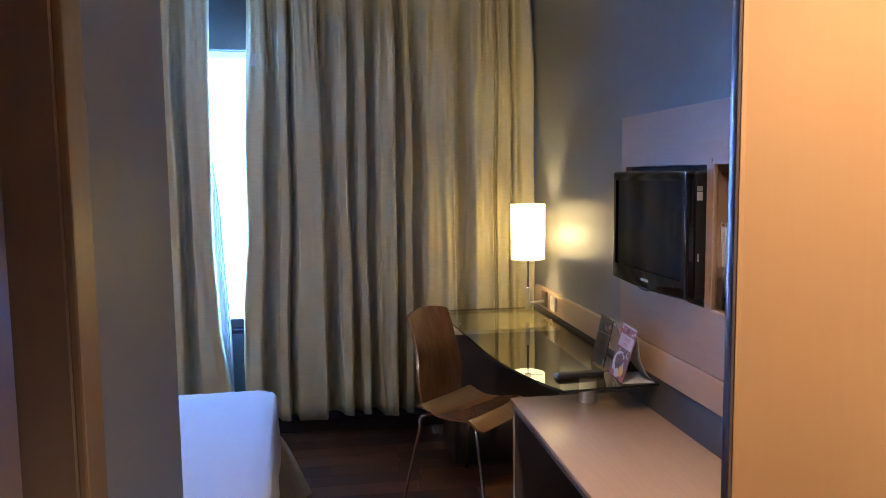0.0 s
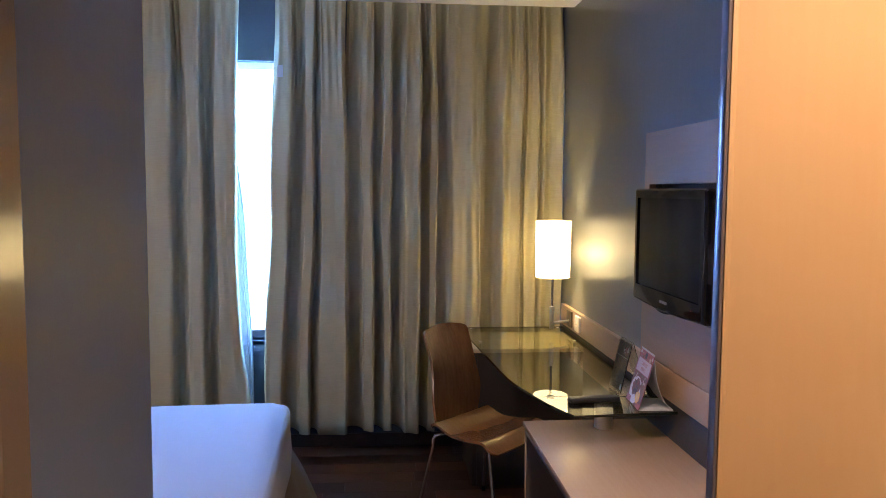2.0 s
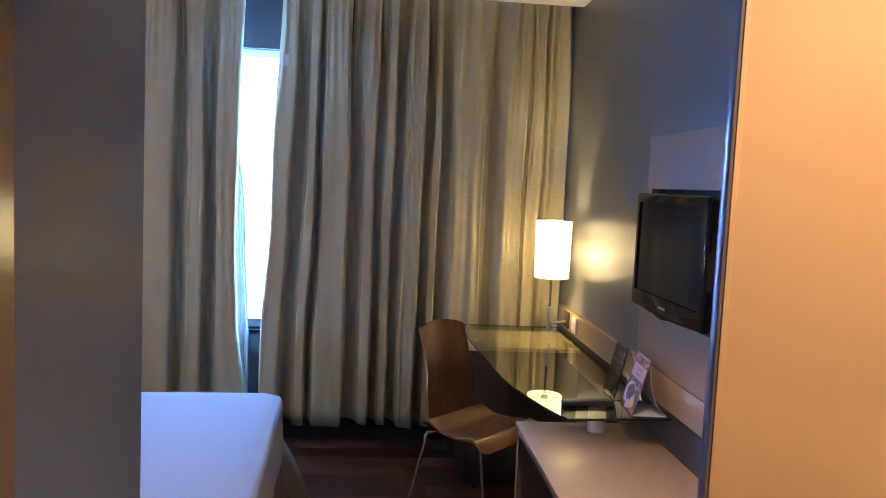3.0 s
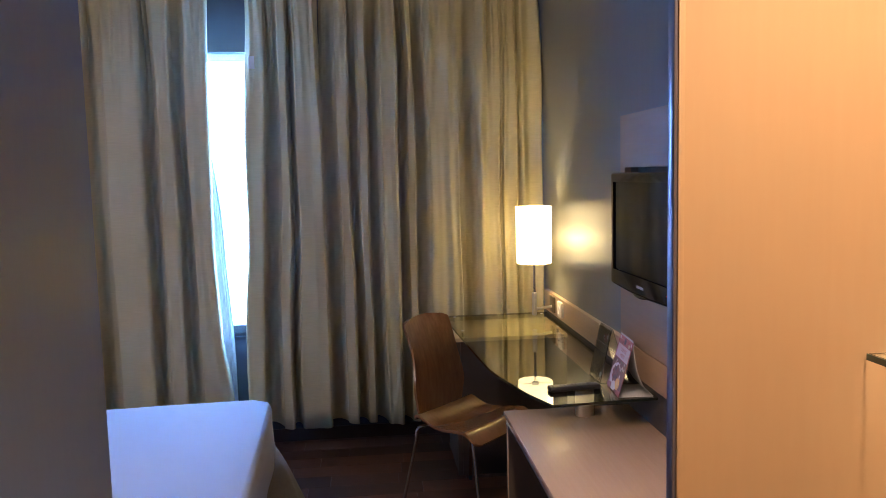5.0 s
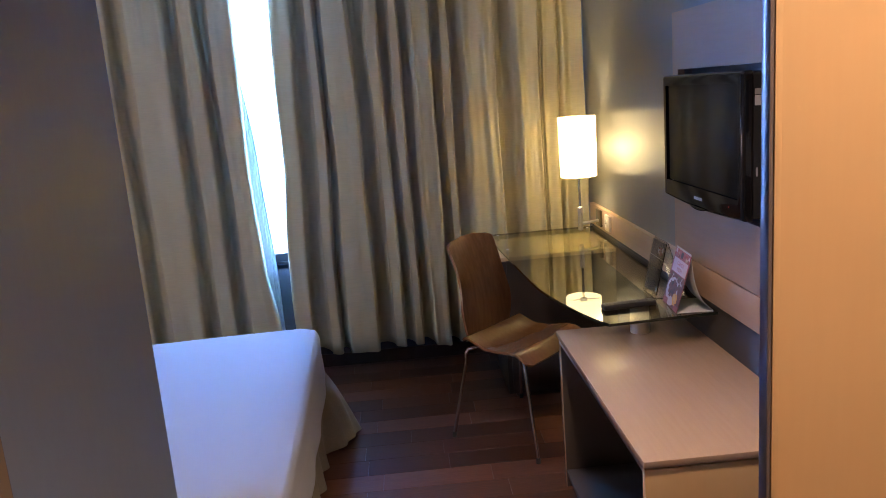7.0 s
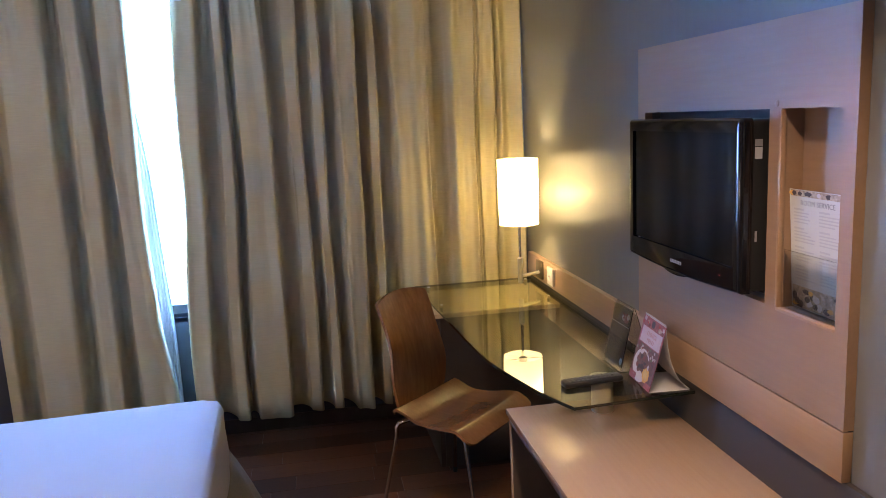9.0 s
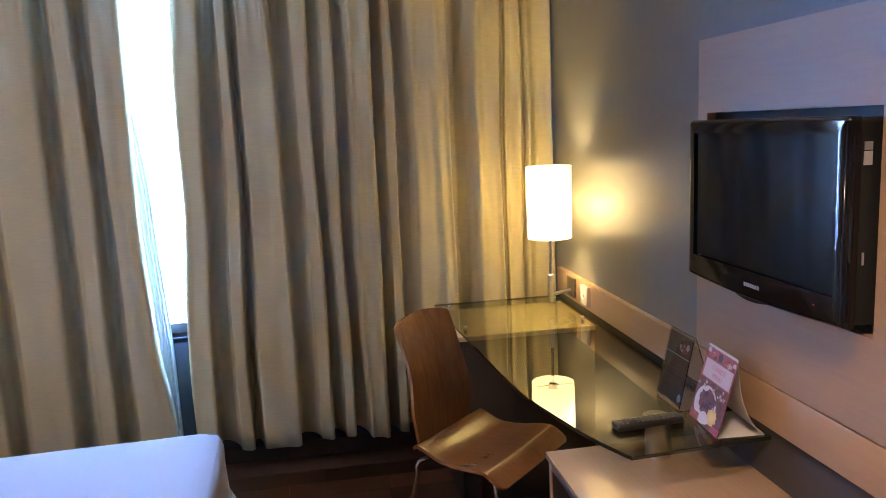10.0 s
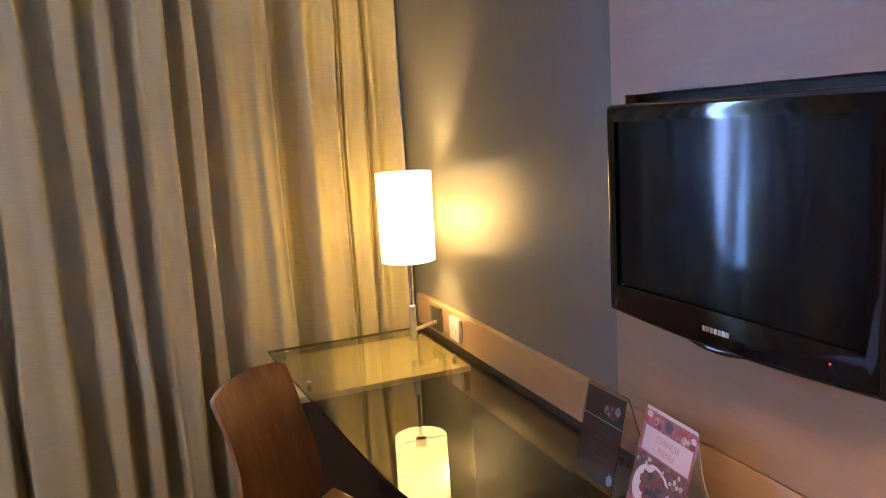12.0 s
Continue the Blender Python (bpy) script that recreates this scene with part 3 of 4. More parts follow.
part("valance", sheet(220, 10, valance), VALANCE, bed, "gathered beige valance", smooth=180)
part("bed_base", box((-BL + 0.04, -BW + 0.05, 0.04), (-0.07, -0.07, 0.226)), CABIN, bed)
part("headboard", box((-BL - 0.06, -BW - 0.05, 0.0), (-BL - 0.012, 0.05, 1.05), 0.008), PANEL, bed)
solo("pillow", sheet(20, 20, lambda u, v: (-2.17 + 0.42 * u, 2.95 + 0.62 * v, 0.535 + 0.13 * (math.sin(math.pi * u) * math.sin(math.pi * v)) ** 0.4)), SHEET, "plump white bed pillow", "pillow", smooth=180)

# ---- bedside lamp on the headboard wall, added out of view ----
bl = thing("bedside_lamp", (WL, 2.14, 1.20), "lit round opal bedside wall lamp, added out of view", "lamp")
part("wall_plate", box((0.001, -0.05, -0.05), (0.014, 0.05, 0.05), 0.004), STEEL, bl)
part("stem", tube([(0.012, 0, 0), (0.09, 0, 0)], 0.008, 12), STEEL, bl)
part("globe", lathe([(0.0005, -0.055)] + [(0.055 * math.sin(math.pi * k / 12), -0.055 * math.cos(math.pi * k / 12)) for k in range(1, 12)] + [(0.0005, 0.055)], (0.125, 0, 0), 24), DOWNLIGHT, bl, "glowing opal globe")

# ---- low cabinet ----
cab = thing("low_cabinet", (0.722, 2.107, 0), "greige oak low cabinet with an open front", "cabinet")
CW, CL = WR - 0.722 - 0.012, 1.031
part("top", box((0, 0, 0.603), (CW, CL, 0.621), 0.0016), CABTOP, cab)
part("end_panel", box((0.0115, CL - 0.028, 0), (CW - 0.02, CL - 0.006, 0.6025), 0.0010), CABIN, cab, "inner end panel, shade of the open front in its colour")
part("edge_strip", box((0.008, CL - 0.028, 0), (0.0112, CL - 0.006, 0.6025), 0.0008), CABTOP, cab, "pale edge strip")
part("end_panel", box((0.004, 0.004, 0), (CW - 0.02, 0.026, 0.5965), 0.0012), MAPLE, cab)
# black filler put in for the shade in the gap under the top
part("gap_shade_filler", box((0.030, 0.028, 0.571), (CW - 0.03, CL - 0.10, 0.6025)), MATBLACK, cab)
part("front_rail", box((0.006, 0.027, 0.580), (0.028, CL - 0.030, 0.6000), 0.0012), EDGE, cab, "dark rail under the top")
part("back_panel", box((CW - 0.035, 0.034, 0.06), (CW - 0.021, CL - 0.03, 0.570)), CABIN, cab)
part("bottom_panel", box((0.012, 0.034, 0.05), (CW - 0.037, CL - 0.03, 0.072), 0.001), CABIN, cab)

# ---- desk ----
desk = thing("glass_desk", (0, 0, 0), "curved smoky glass desk on a wooden pedestal", "desk")
outline = [(0.836, 2.808), (1.219, 2.832), (1.219, 4.505), (0.626, 4.505)]
front = [(0.626, 4.505), (0.652, 4.040), (0.667, 3.80), (0.677, 3.633), (0.688, 3.453), (0.703, 3.290), (0.735, 3.131), (0.784, 2.943), (0.836, 2.808)]
curve = []
for i in range(1, len(front) - 1):
    p0, p1, p2, p3 = (Vector(front[max(0, min(len(front) - 1, i + k))]) for k in (-1, 0, 1, 2))
    for s in range(4):
        t = s / 4
        q = 0.5 * ((2 * p1) + (p2 - p0) * t + (2 * p0 - 5 * p1 + 4 * p2 - p3) * t * t + (3 * p1 - p0 - 3 * p2 + p3) * t ** 3)
        curve.append((q.x, q.y))
top = part("glass_top", slab(outline + curve, GLASS_Z - 0.010, GLASS_Z, 0.0015), TINTGLASS, desk, "smoky glass top with dark edge", smooth=None)
top.data.materials.append(GLASSFACE)
top.data.materials.append(GLASSUNDER)
for face in top.data.polygons:
    if abs(face.normal.z) > 0.9:
        face.material_index = 1 if face.normal.z > 0 else 2
part("pedestal_top", box((0.638, 4.040, 0.690), (1.215, 4.495, 0.710), 0.002), PALEBOARD, desk, "pale yellowish board")
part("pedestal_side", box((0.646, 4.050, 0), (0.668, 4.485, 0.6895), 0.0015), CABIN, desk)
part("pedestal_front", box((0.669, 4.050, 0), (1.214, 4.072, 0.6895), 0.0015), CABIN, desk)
for x, y in ((0.685, 4.085), (1.172, 4.085), (0.685, 4.455), (1.172, 4.455)):
    part("standoff", lathe([(0.0005, 0.0178), (0.007, 0.0178), (0.007, 0.0), (0.0005, 0.0)], (x, y, 0.710), 16), STEEL, desk, "small steel standoff")
    part("cap", lathe([(0.0005, 0.003), (0.006, 0.003), (0.008, 0.0005)], (x, y, GLASS_Z), 16), STEEL, desk, "small steel cap")
part("post", lathe([(0.0005, 0.0), (0.034, 0.0), (0.034, 0.1025), (0.0005, 0.1025)], (1.009, 3.040, 0.6215), 28), STEEL, desk, "brushed steel post")
part("post_plate", lathe([(0.0005, 0.0), (0.036, 0.0), (0.036, 0.003), (0.0005, 0.003)], (1.013, 3.058, 0.7245), 28), WHITE_CAP, desk, "pale bonding disc under the glass")

# ---- wall panel with television recess and niche ----
pan = thing("wall_panel", (1.20, 2.205, 0.760), "pale oak wall panel with niche and long rail", "wall panel")
D = 0.062
T = WR - 1.20 - 0.0005
board = box((0, 0, 0.773), (T, 0.988, 0.968))
add_box(board, (0, 0, 0.115), (T, 0.988, 0.319))
add_box(board, (0, 0, 0.319), (T, 0.039, 0.773))
add_box(board, (0, 0.240, 0.319), (D, 0.285, 0.773))
add_box(board, (0, 0.939, 0.319), (T, 0.988, 0.773))
part("panel_board", board, PANEL, pan)
part("niche_back", box((D - 0.006, 0.040, 0.320), (D - 0.001, 0.239, 0.772)), PANEL, pan)
part("niche_lip", box((-0.003, 0.0395, 0.314), (0.010, 0.2395, 0.321), 0.001), OAKRAIL, pan, "light wooden lip of the niche")
part("niche_lip", box((-0.003, 0.2355, 0.3215), (0.010, 0.2425, 0.7725), 0.001), OAKRAIL, pan)
part("recess_back", box((D - 0.010, 0.286, 0.320), (D - 0.002, 0.938, 0.772)), MATBLACK, pan, "black recess behind the television")
part("lower_rail", box((0, 0, 0), (T, 2.291, 0.1115), 0.0025), OAKRAIL, pan, "oak rail running to the window")
part("lower_board", box((0.010, -0.09, -0.756), (T, 2.285, -0.0006), 0.001), DARKBOARD, pan, "dark brown board below the rail")
part("groove", box((0.014, 0.002, 0.1118), (T, 0.98, 0.1148)), MATBLACK, pan)
part("screw_cap", lathe([(0.0005, 0.003), (0.007, 0.002), (0.008, 0)], (0, 0, 0), 14), PANEL, pan).matrix_local = pose(0, 0.258, 0.785, 0, -90, 0)

# ---- television ----
tvd = Vector((1.142 - 1.140, 2.508 - 3.131))
tv = thing("television", (1.140, 3.131, 1.100), "black flat television with a glossy curved bezel", "television", rz=math.degrees(math.atan2(tvd.y, tvd.x)))
TW, TH = tvd.length, 0.415
# local: x runs along the screen away from the window, y is out of the wall towards the room (negative), z up


def tv_outline(inset, drop):
    pts = []
    n = 24
    for i in range(n + 1):
        u = i / n
        pts.append((inset + (TW - 2 * inset) * u, inset - drop * math.sin(math.pi * u)))
    r = 0.012
    for k in range(5):
        a = k / 4 * math.pi / 2
        pts.append((TW - inset - r + r * math.cos(a), TH - inset - r + r * math.sin(a)))
    for k in range(5):
        a = math.pi / 2 + k / 4 * math.pi / 2
        pts.append((inset + r + r * math.cos(a), TH - inset - r + r * math.sin(a)))
    return pts


def tv_slab(inset, drop, y0, y1, bevel=0.0):
    bm = slab(tv_outline(inset, drop), y0, y1, bevel)
    for v in bm.verts:
        v.co = Vector((v.co.x, v.co.z, v.co.y))
    return bm


def frame_ring():
    """The bezel: outer outline with a rectangular opening, front skin and depth."""
    bm = bmesh.new()
    o = tv_outline(0, 0.011)
    x0, x1, z0, z1 = 0.030, TW - 0.030, 0.058, TH - 0.034
    n = 24

    def inner(i):
        if i <= n:
            return (x0 + (x1 - x0) * i / n, z0)
        if i <= n + 5:
            return (x1, z1)
        return (x0, z1)

    a = [bm.verts.new((x, 0.0, z)) for x, z in o]
    b = [bm.verts.new((inner(i)[0], 0.0002, inner(i)[1])) for i in range(len(o))]
    c = [bm.verts.new((x, 0.030, z)) for x, z in o]
    d = [bm.verts.new((inner(i)[0], 0.008, inner(i)[1])) for i in range(len(o))]
    m = len(o)
    for i in range(m):
        j = (i + 1) % m
        for r, s in ((a, b), (c, a), (b, d)):
            try:
                bm.faces.new((r[i], r[j], s[j], s[i]))
            except ValueError:
                pass
    bmesh.ops.remove_doubles(bm, verts=list(bm.verts), dist=0.00005)
    bmesh.ops.dissolve_degenerate(bm, edges=list(bm.edges), dist=0.00001)
    bm.normal_update()
    rim = [e for e in bm.edges if all(abs(v.co.y) < 1e-6 for v in e.verts) and len(e.link_faces) == 2 and any(abs(f.normal.y) < 0.5 for f in e.link_faces)]
    bmesh.ops.bevel(bm, geom=rim, offset=0.011, segments=5, affect="EDGES", profile=0.5)
    return bm


part("bezel", frame_ring(), BLACK, tv, "gloss black bezel", smooth=30)
part("screen", box((0.032, 0.006, 0.060), (TW - 0.032, 0.012, TH - 0.034)), SCREEN, tv, "dark switched-off screen")
part("housing", tv_slab(0.004, 0.008, 0.0305, 0.094, 0.012), HOUSING, tv)
lg = bmesh.new()
for i in range(7):
    add_box(lg, (TW / 2 - 0.032 + i * 0.0092, -0.0008, 0.020), (TW / 2 - 0.0255 + i * 0.0092, 0.0016, 0.029))
part("logo", lg, SILVER, tv, "plain silver bars of a maker's mark")
part("lower_lip", tube([(TW / 2 - 0.07 + 0.02 * k, -0.001, -0.0035 - 0.0035 * math.sin(math.pi * k / 7)) for k in range(8)], [0.001, 0.004, 0.0055, 0.006, 0.006, 0.0055, 0.004, 0.001], 14), BLACK, tv, "glossy lip under the maker's mark")
part("standby_light", box((TW - 0.085, -0.0008, 0.030), (TW - 0.0828, 0.001, 0.0322)), LED, tv, "red standby light")
part("sticker", box((TW - 0.0045, 0.038, TH - 0.095), (TW - 0.0028, 0.056, TH - 0.068)), FAINT, tv, "pale sticker")
part("sticker", box((TW - 0.0045, 0.038, TH - 0.066), (TW - 0.0028, 0.056, TH - 0.050)), KEYGREY, tv)
part("side_socket", box((TW - 0.0045, 0.042, 0.125), (TW - 0.0028, 0.047, 0.150)), KEYGREY, tv)
part("wall_bracket", box((0.20, 0.0945, 0.12), (0.44, 0.110, 0.32), 0.003), MATBLACK, tv)

# ---- desk lamp on the rail ----
lampo = thing("wall_lamp", (1.083, 4.220, 0.0), "lit wall lamp with a white cylinder shade", "lamp")
part("shade", lathe([(0.0905, 0.0), (0.0930, 0.296), (0.0910, 0.296), (0.0885, 0.0), (0.0905, 0.0)], (0, 0, 1.052), 48), SHADE, lampo, "glowing white cylindrical shade")
part("spider", tube([(-0.090, 0, 1.068), (0, 0, 1.064), (0.090, 0, 1.068)], 0.002, 8), STEEL, lampo)
part("bulb_holder", lathe([(0.0005, 0.0), (0.018, 0.0), (0.020, 0.03), (0.015, 0.075), (0.0005, 0.075)], (0, 0, 1.058), 20), STEEL, lampo)
part("rod", tube([(0, 0, 0.88), (0, 0, 1.07)], 0.0065, 14), CHROME, lampo, "thin chrome rod")
part("sleeve", tube([(0, 0, 0.776), (0, 0, 0.780), (0, 0, 0.894), (0, 0, 0.897)], [0.010, 0.0125, 0.0125, 0.009], 18), STEEL, lampo, "brushed steel sleeve")
part("arm", tube([(0, 0, 0.808), (0.110, 0.062, 0.808)], 0.0075, 12), STEEL, lampo)
part("wall_plate", box((0.107, 0.020, 0.778), (0.1185, 0.112, 0.862), 0.002), BRONZE, lampo, "dark bronze square wall plate")
sock = thing("socket_outlet", (1.198, 4.110, 0.820), "ivory plastic wall socket on the oak rail", "socket")
part("socket_plate", box((-0.012, -0.040, -0.040), (0.002, 0.040, 0.040), 0.004), IVORY, sock)
s_in = lathe([(0.0195, 0.0015), (0.0195, -0.0005), (0.0165, -0.001), (0.0005, -0.001)], (0, 0, 0), 24)
part("socket_well", s_in, LABELW, sock).matrix_local = pose(-0.0125, 0, 0, 0, -90, 0)
for y in (-0.008, 0.008):
    part("pin_hole", lathe([(0.0005, 0.0), (0.003, 0.0)], (0, 0, 0), 10), DARKHOLE, sock).matrix_local = pose(-0.0145, y, 0, 0, -90, 0)

# ---- chair ----
CH = -45.0
chair = thing("desk_chair", (0.677, 3.655, 0), "bent walnut plywood chair on chrome legs", "chair", rz=CH)
# local: x forward, y to the sitter's left


def seat_f(u, v):
    x = -0.200 + 0.390 * u
    half = 0.200 + 0.030 * smooth(0.15, 0.9, u) - 0.006 * math.sin(math.pi * u)
    # rounded corners
    end = max(0.0, 0.07 - u) / 0.07 if u < 0.5 else max(0.0, u - 0.91) / 0.09
    half -= (0.018 if u < 0.5 else 0.028) * (1 - math.sqrt(max(0.0, 1 - end * end)))
    y = half * (2 * v - 1)
    z = 0.430 + 0.032 * smooth(0.36, 0.06, u) + 0.014 * smooth(0.45, 0.80, u)
    z -= 0.042 * max(0.0, (u - 0.82) / 0.18) ** 1.25
    z -= 0.024 * max(0.0, (0.07 - u) / 0.07) ** 1.4
    z -= 0.008 * (1 - (2 * v - 1) ** 2) * math.sin(math.pi * u)
    return (x, y, z)


part("seat", sheet(60, 20, seat_f, 0.011), PLYSEAT, chair, "curved plywood seat", smooth=50)


def back_f(u, v):
    z = 0.418 + 0.442 * u
    half = 0.156 + 0.020 * math.exp(-((u - 0.33) / 0.19) ** 2) + 0.003 * smooth(0.7, 1.0, u)
    low = max(0.0, 0.13 - u) / 0.13
    half -= 0.050 * (1 - math.sqrt(max(0.0, 1 - low * low)))
    high = max(0.0, u - 0.945) / 0.055
    half -= 0.026 * (1 - math.sqrt(max(0.0, 1 - high * high)))
    y = half * (2 * v - 1)
    z += 0.010 * u * (1 - (2 * v - 1) ** 2)
    x = -0.205 - 0.088 * u ** 1.35 + 0.028 * math.sin(math.pi * u * 0.9) - 0.022 * (1 - (2 * v - 1) ** 2)
    return (x, y, z)


part("backrest", sheet(44, 18, back_f, 0.011), PLY, chair, "tall bent plywood backrest", smooth=50)
part("back_bracket", box((-0.215, -0.06, 0.395), (-0.10, 0.06, 0.412), 0.004), STEEL, chair)
for sx, sy in ((-1, -1), (1, -1), (-1, 1), (1, 1)):
    top = Vector((0.12 * sx - 0.02, 0.155 * sy, 0.412))
    knee = Vector((0.150 * sx - 0.015, 0.192 * sy, 0.404))
    foot = Vector((0.228 * sx, 0.256 * sy, 0.014))
    pts = [top, top.lerp(knee, 0.6), knee, knee.lerp(foot, 0.04) + Vector((0.004 * sx, 0.004 * sy, 0)), knee.lerp(foot, 0.12), foot]
    part("leg", tube(pts, 0.0085, 12), CHROME, chair, "slim chrome leg")
    part("foot_cap", tube([foot + Vector((-0.001 * sx, -0.001 * sy, 0.010)), Vector((foot.x, foot.y, 0.0))], 0.0095, 12), RUBBER, chair, "black rubber foot")
for sy in (-1, 1):
    part("seat_bar", tube([(-0.14, 0.155 * sy, 0.412), (0.10, 0.155 * sy, 0.412)], 0.008, 10), CHROME, chair)

# ---- things on the desk ----
rem = thing("remote_control", (0.952, 2.976, GLASS_Z + 0.0002), "black remote control with rows of rubber keys", "remote control", rz=5)
part("remote_body", box((-0.095, -0.0215, 0), (0.095, 0.0215, 0.018), 0.006, 3), MATBLACK, rem)
for i in range(11):
    for j in range(3):
        x, y = -0.078 + i * 0.0145, -0.0125 + j * 0.0125
        part("key", box((x - 0.0042, y - 0.0034, 0.0178), (x + 0.0042, y + 0.0034, 0.0198), 0.001, 1), REMKEY, rem)


card = thing("menu_card", (1.086, 3.012, GLASS_Z + 0.0006), "printed menu card on a curved white stand", "menu card", rz=-4)
CWD, CHT, TILTA = 0.165, 0.196, 15.5
face = pose(0, 0, 0.001, 0, TILTA, 0) @ Matrix(((0, 0, -1, 0), (-1, 0, 0, 0), (0, 1, 0, 0), (0, 0, 0, 1)))


def on_face(bm):
    bmesh.ops.transform(bm, matrix=face, verts=list(bm.verts))
    return bm


def tile(x0, y0, x1, y1, z=0.0004, t=0.0003):
    return on_face(box((x0, y0, z), (x1, y1, z + t)))


def disc(cx, cy, rx, ry, z, t=0.0003, sides=28):
    return on_face(slab([(cx + rx * math.cos(2 * math.pi * k / sides), cy + ry * math.sin(2 * math.pi * k / sides)) for k in range(sides)], z, z + t))


card_sheet = part("card_sheet", on_face(box((0, 0, -0.0012), (CWD, CHT, 0.0003))), PINK, card, "red and pink printed card")
part("photo", tile(0.0, 0.0, CWD, 0.115, 0.0004), FOODDARK, card_sheet, "dark food photograph")
part("title_band", tile(0.012, 0.118, CWD - 0.006, 0.166, 0.0008), LILAC, card_sheet, "pale title band")
part("corner_print", tile(0.0, 0.0, 0.05, 0.022, 0.0008), PINK, card_sheet)
part("corner_print", tile(0.12, 0.0, CWD, 0.018, 0.0008), PINK, card_sheet)
part("plate_print", disc(0.066, 0.052, 0.058, 0.050, 0.0008), PLATE, card_sheet, "pale plate in the photograph")


def blob(cx, cy, rx, ry, z, seed, sides=15):
    """An uneven printed shape."""
    rn = random.Random(seed)
    ring = []
    for k in range(sides):
        q = rn.uniform(0.78, 1.12)
        ring.append((cx + rx * q * math.cos(2 * math.pi * k / sides), cy + ry * q * math.sin(2 * math.pi * k / sides)))
    return on_face(slab(ring, z, z + 0.0003))


part("meat_print", blob(0.074, 0.062, 0.046, 0.033, 0.0012, 1, 26), FOODDARK, card_sheet, "roast in the photograph")
art = random.Random(9)
for k in range(16):
    x, y = 0.040 + 0.070 * art.random(), 0.044 + 0.044 * art.random()
    part("meat_slice", blob(x, y, art.uniform(0.006, 0.014), art.uniform(0.004, 0.008), 0.0013 + 0.00002 * k, 60 + k, 13), (MEATDARK, MEATRED, FOODDARK, MEATDARK)[k % 4], card_sheet)
part("fruit_print", blob(0.116, 0.036, 0.025, 0.022, 0.0018, 3, 24), FOODGOLD, card_sheet, "golden fruit slice in the photograph")
part("fruit_print", blob(0.116, 0.036, 0.017, 0.014, 0.0021, 4, 20), FRUITPALE, card_sheet)
for k in range(22):
    x, y = (0.085 + 0.075 * art.random(), 0.084 + 0.026 * art.random()) if k < 14 else (0.010 + 0.05 * art.random(), 0.096 + 0.014 * art.random())
    part("flower_print", blob(x, y, art.uniform(0.003, 0.007), art.uniform(0.003, 0.006), 0.0012 + 0.00002 * k, 90 + k, 9), (CREAMPRINT, LEAFPRINT, CREAMPRINT, FOODMIX, MEATRED)[k % 5], card_sheet)
for k in range(14):
    x = 0.006 + 0.050 * art.random() if k % 2 else 0.108 + 0.052 * art.random()
    part("flower_print", blob(x, 0.172 + 0.020 * art.random(), art.uniform(0.005, 0.011), art.uniform(0.004, 0.008), 0.0008 + 0.00002 * k, 130 + k, 11), (MEATRED, REDPRINT, FOODMIX, PINK, LILAC)[k % 5], card_sheet)
part("emblem", disc(0.080, 0.182, 0.013, 0.012, 0.0008, sides=6), NAVY, card_sheet, "dark emblem")
words("title", "CHINESE", 0.0185, face @ pose(0.088, 0.150, 0.0013), DIMTITLE, card_sheet, "mauve title lettering")
words("title", "MENU", 0.0185, face @ pose(0.088, 0.131, 0.0013), DIMTITLE, card_sheet, "mauve title lettering")


def card_back(u, v):
    x = 0.004 + 0.116 * u
    top = (0.0485, 0.196)
    foot = (0.120, 0.0008)
    a = u
    return (top[0] + (foot[0] - top[0]) * (0.18 * a + 0.82 * a ** 2.6) + 0.004, -0.004 - (CWD - 0.008) * v, 0.0008 + 0.196 * (1 - a) ** 1.25)


part("stand_back", sheet(18, 2, card_back, 0.001), PAPER, card, "curved white back support", smooth=60)
part("stand_base", box((0.002, -CWD + 0.002, 0), (0.122, -0.002, 0.0008)), PAPER, card, "white base sheet")

card2 = thing("table_sign", (1.070, 3.174, GLASS_Z + 0.0006), "clear acrylic stand with a dark printed card", "table sign")
face = pose(0, 0, 0.001, 0, 12.5, 0) @ Matrix(((0, 0, -1, 0), (-1, 0, 0, 0), (0, 1, 0, 0), (0, 0, 0, 1)))
part("acrylic_front", on_face(box((0, 0, 0.0010), (0.138, 0.202, 0.0028), 0.0004)), ACRYLIC, card2, "clear acrylic sheet", smooth=None)
dark_print = part("dark_print", on_face(box((0.003, 0.012, -0.0012), (0.135, 0.198, 0.0002))), DARKCARD, card2, "dark brown printed card")
part("divider_line", tile(0.003, 0.138, 0.135, 0.1395, 0.0003), LABELW, dark_print)
part("photo", blob(0.100, 0.158, 0.022, 0.011, 0.0003, 61, 11), PINK, dark_print, "small pink picture")
part("photo", blob(0.116, 0.170, 0.009, 0.010, 0.0007, 62, 9), PLATE, dark_print)
part("photo", blob(0.078, 0.166, 0.007, 0.014, 0.0007, 63, 9), FAINT, dark_print)
for k in range(6):
    part("print_line", tile(0.02, 0.125 - 0.013 * k, 0.09 + 0.02 * (k % 2), 0.127 - 0.013 * k, 0.0003), DARKLINE, dark_print)
part("photo", blob(0.122, 0.030, 0.010, 0.012, 0.0005, 64, 11), ICEBLUE, dark_print, "small pale blue mark")
for k in range(7):
    part("photo", blob(0.080 + 0.040 * art.random(), 0.152 + 0.024 * art.random(), 0.006, 0.005, 0.0009 + 0.00002 * k, 70 + k, 9), (CREAMPRINT, MEATRED, PINK)[k % 3], dark_print)
part("acrylic_back", sheet(10, 1, lambda u, v: (0.046 + 0.060 * u, -0.138 * v, 0.198 * (1 - u) + 0.0015), 0.0018), ACRYLIC, card2, "clear acrylic back leg", smooth=None)
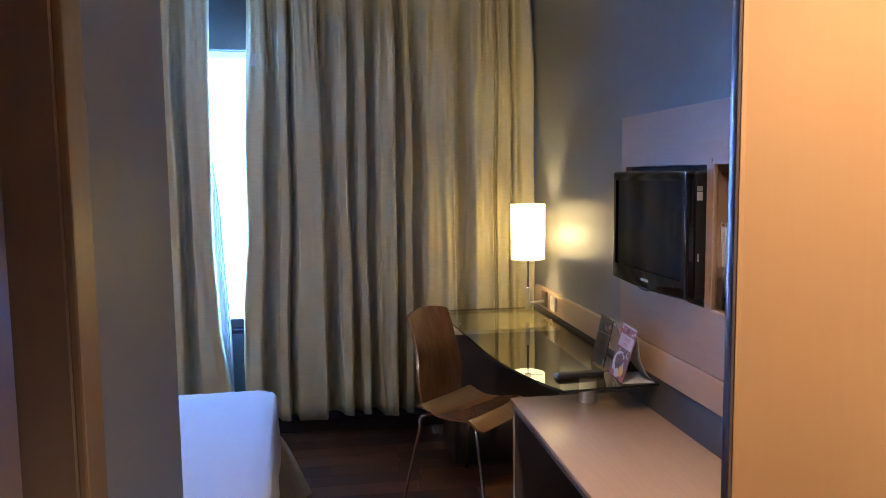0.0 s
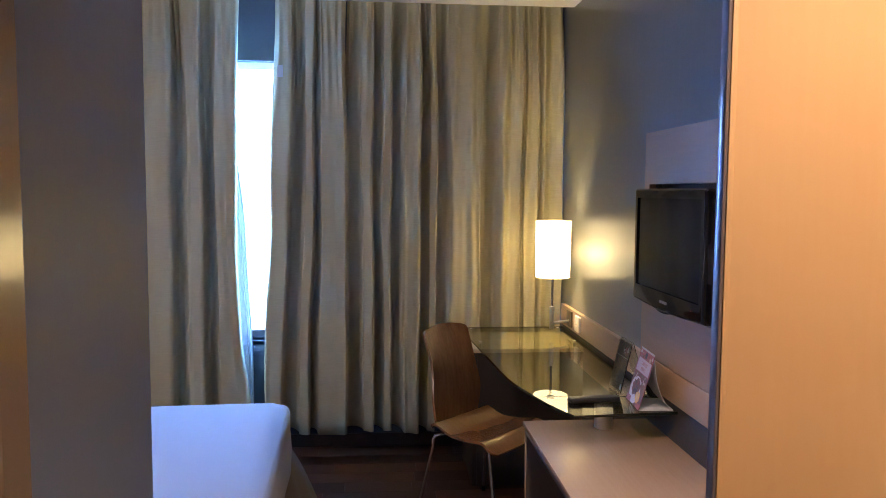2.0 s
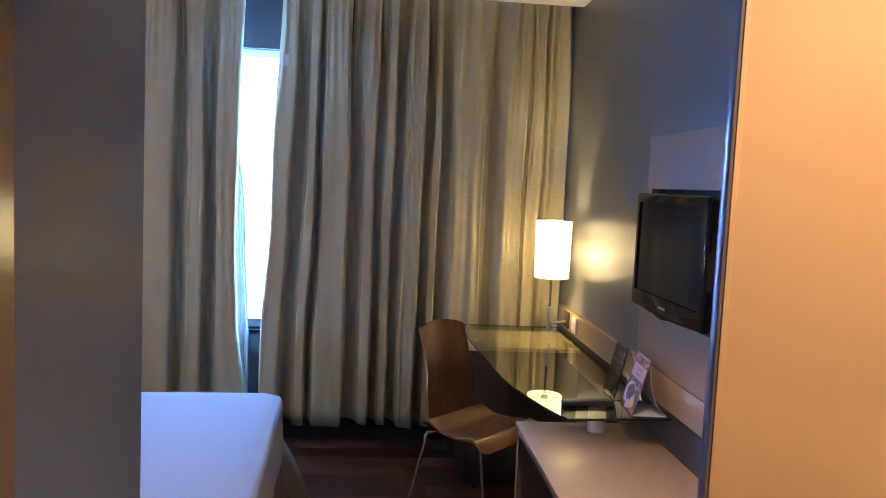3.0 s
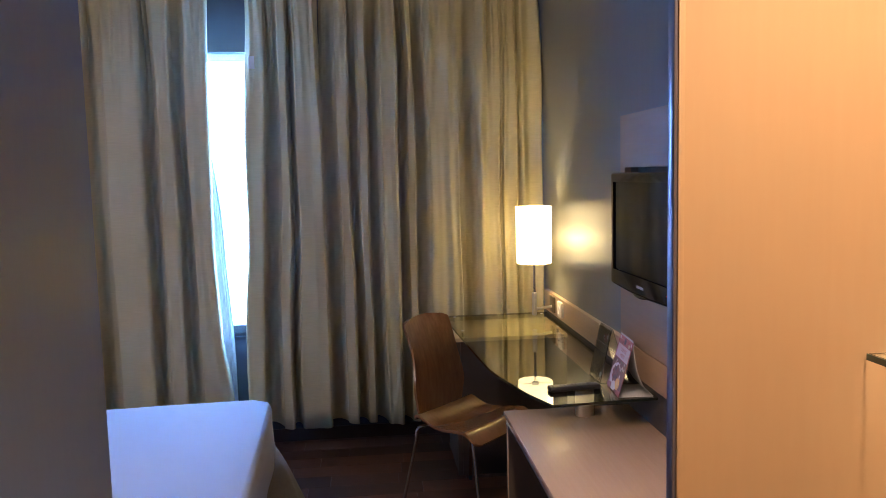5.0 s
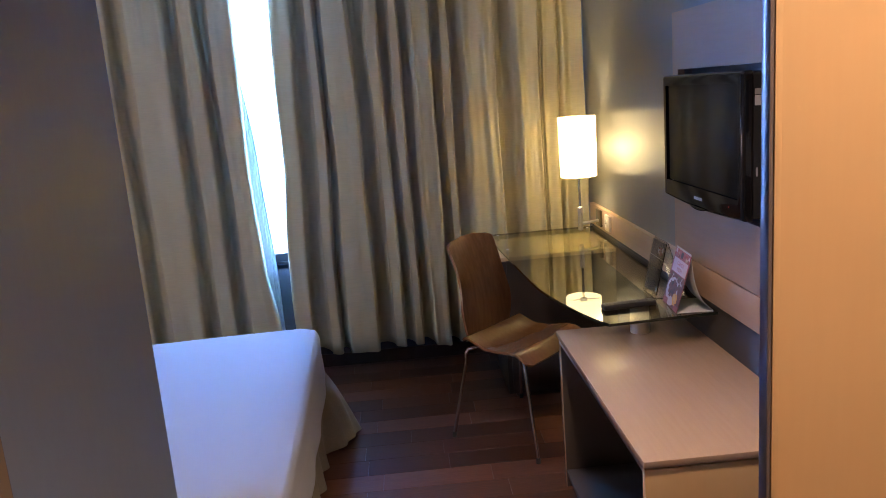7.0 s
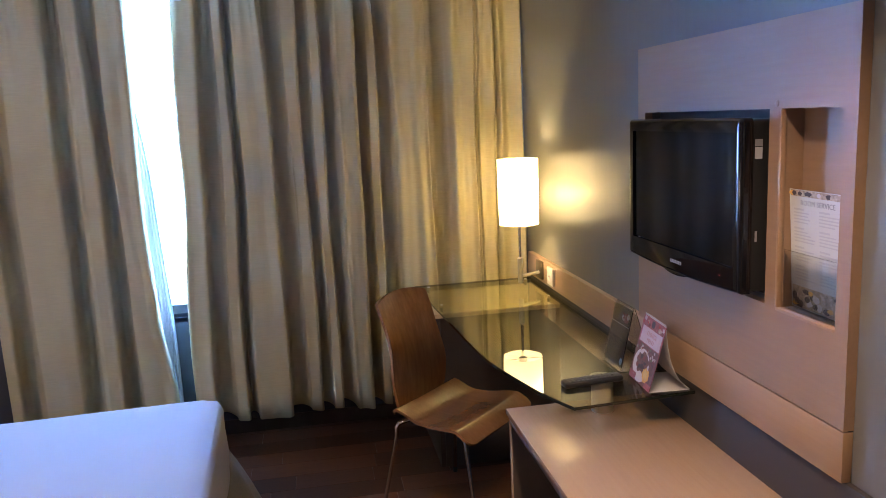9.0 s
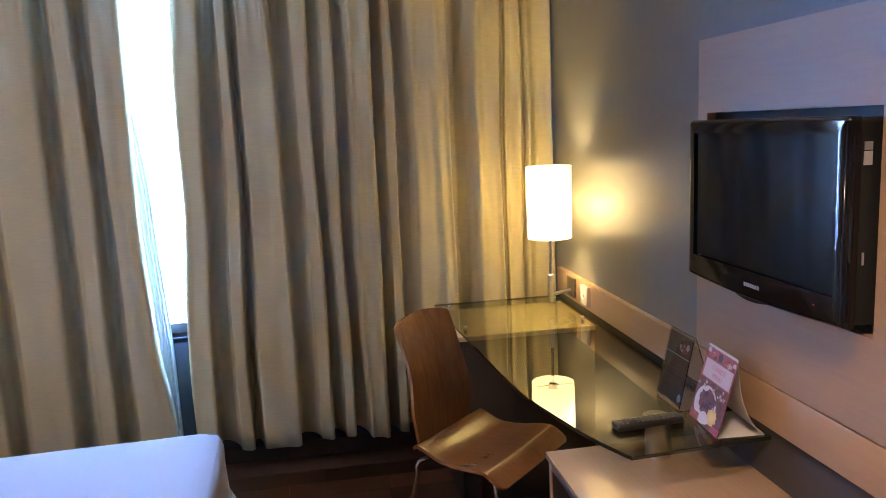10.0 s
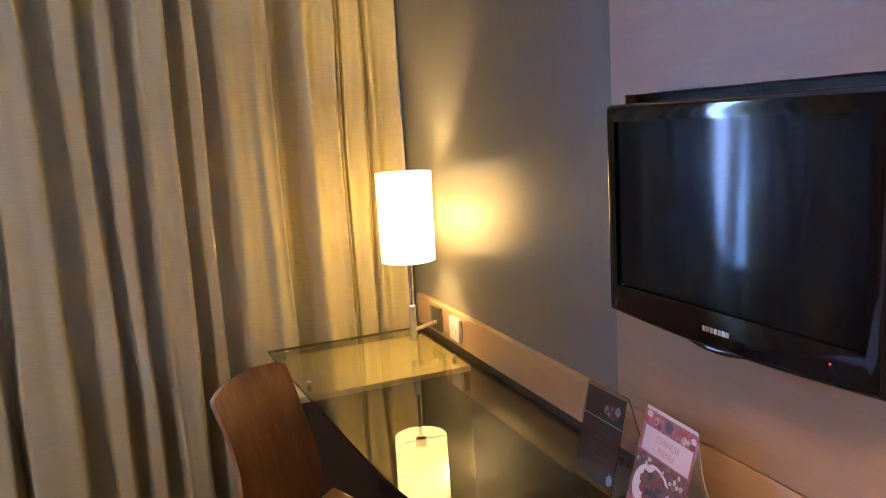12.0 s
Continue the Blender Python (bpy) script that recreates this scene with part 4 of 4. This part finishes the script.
part("acrylic_foot", box((0.0, -0.138, 0), (0.104, 0, 0.0012)), ACRYLIC, card2, "clear acrylic foot")

# ---- menu in the niche ----
menu = thing("room_service_menu", (1.240, 2.442, 1.0815), "printed room service menu leaning in the niche", "menu")
face = pose(0, 0, 0.002, 0, -3.5, 0) @ Matrix(((0, 0, -1, 0), (-1, 0, 0, 0), (0, 1, 0, 0), (0, 0, 0, 1)))
MW = 0.190
menu_sheet = part("menu_sheet", on_face(box((0, 0, -0.001), (MW, 0.272, 0.0002))), PAPER, menu)
part("photo_strip", tile(0.004, 0.257, MW - 0.004, 0.271, 0.0003), FOODMIX, menu_sheet, "strip of food pictures")
part("photo_strip", tile(0.004, 0.002, MW - 0.004, 0.052, 0.0003), FOODMIX, menu_sheet, "strip of food pictures")
for k in range(26):
    x, y = 0.010 + (MW - 0.020) * art.random(), (0.006 + 0.042 * art.random()) if k < 18 else 0.264
    part("food_print", blob(x, y, art.uniform(0.006, 0.014), art.uniform(0.005, 0.010) if k < 18 else 0.005, 0.0007 + 0.00002 * k, 170 + k, 11), (MEATDARK, FOODMIX, MEATDARK, PLATE, FOODGOLD, MEATDARK)[k % 6], menu_sheet)
words("heading", "ROOM SERVICE", 0.0165, face @ pose(MW / 2, 0.243, 0.0004), PRINT, menu, "grey heading")
rnd = random.Random(4)
for col in (0.014, 0.100):
    for k in range(24):
        if k % 6 == 5:
            continue
        y = 0.226 - 0.0072 * k
        w = 0.045 + 0.028 * rnd.random() if k % 6 else 0.034
        part("text_line", tile(col, y, col + w, y + (0.0030 if k % 6 else 0.0042), 0.0003), FAINT, menu_sheet)
holder = thing("menu_holder", (1.214, 2.441, 1.0815), "clear acrylic menu pocket in the niche", "menu holder")
part("pocket_front", box((0, -0.192, 0.0), (0.002, 0, 0.135), 0.0004), ACRYLIC, holder, smooth=None)

# ---- floor planks ----
rnd = random.Random(11)
PW = 0.132
lengths = (0.34, 0.44, 0.56)
plank_mesh = {n: finish("plank", box((0.0006, 0.0005, -0.006), (n - 0.0006, PW - 0.0005, 0.0), 0.0006, 1), PLANK) for n in lengths}
rest = bmesh.new()
count = 0
y = -1.4
while y < WW - 0.02:
    x = WL
    first = rnd.uniform(0.08, 0.5)
    while x < WR - 0.01:
        n = first or rnd.choice(lengths)
        n = min(n, WR - x)
        near = n in plank_mesh and -0.42 < x + n / 2 < 1.25 and 2.2 < y < WW
        if near and count < 300:
            ob = new("plank", plank_mesh[n])
            ob.parent = FLOOR
            ob.location = (x, y, 0)
            count += 1
        else:
            add_box(rest, (x + 0.0006, y + 0.0005, -0.006), (x + n - 0.0006, min(y + PW, WW) - 0.0005, 0.0))
        x += n
        first = 0
    y += PW
ob = part("planks", rest, PLANK, FLOOR)
ob["kind"] = "stuff"
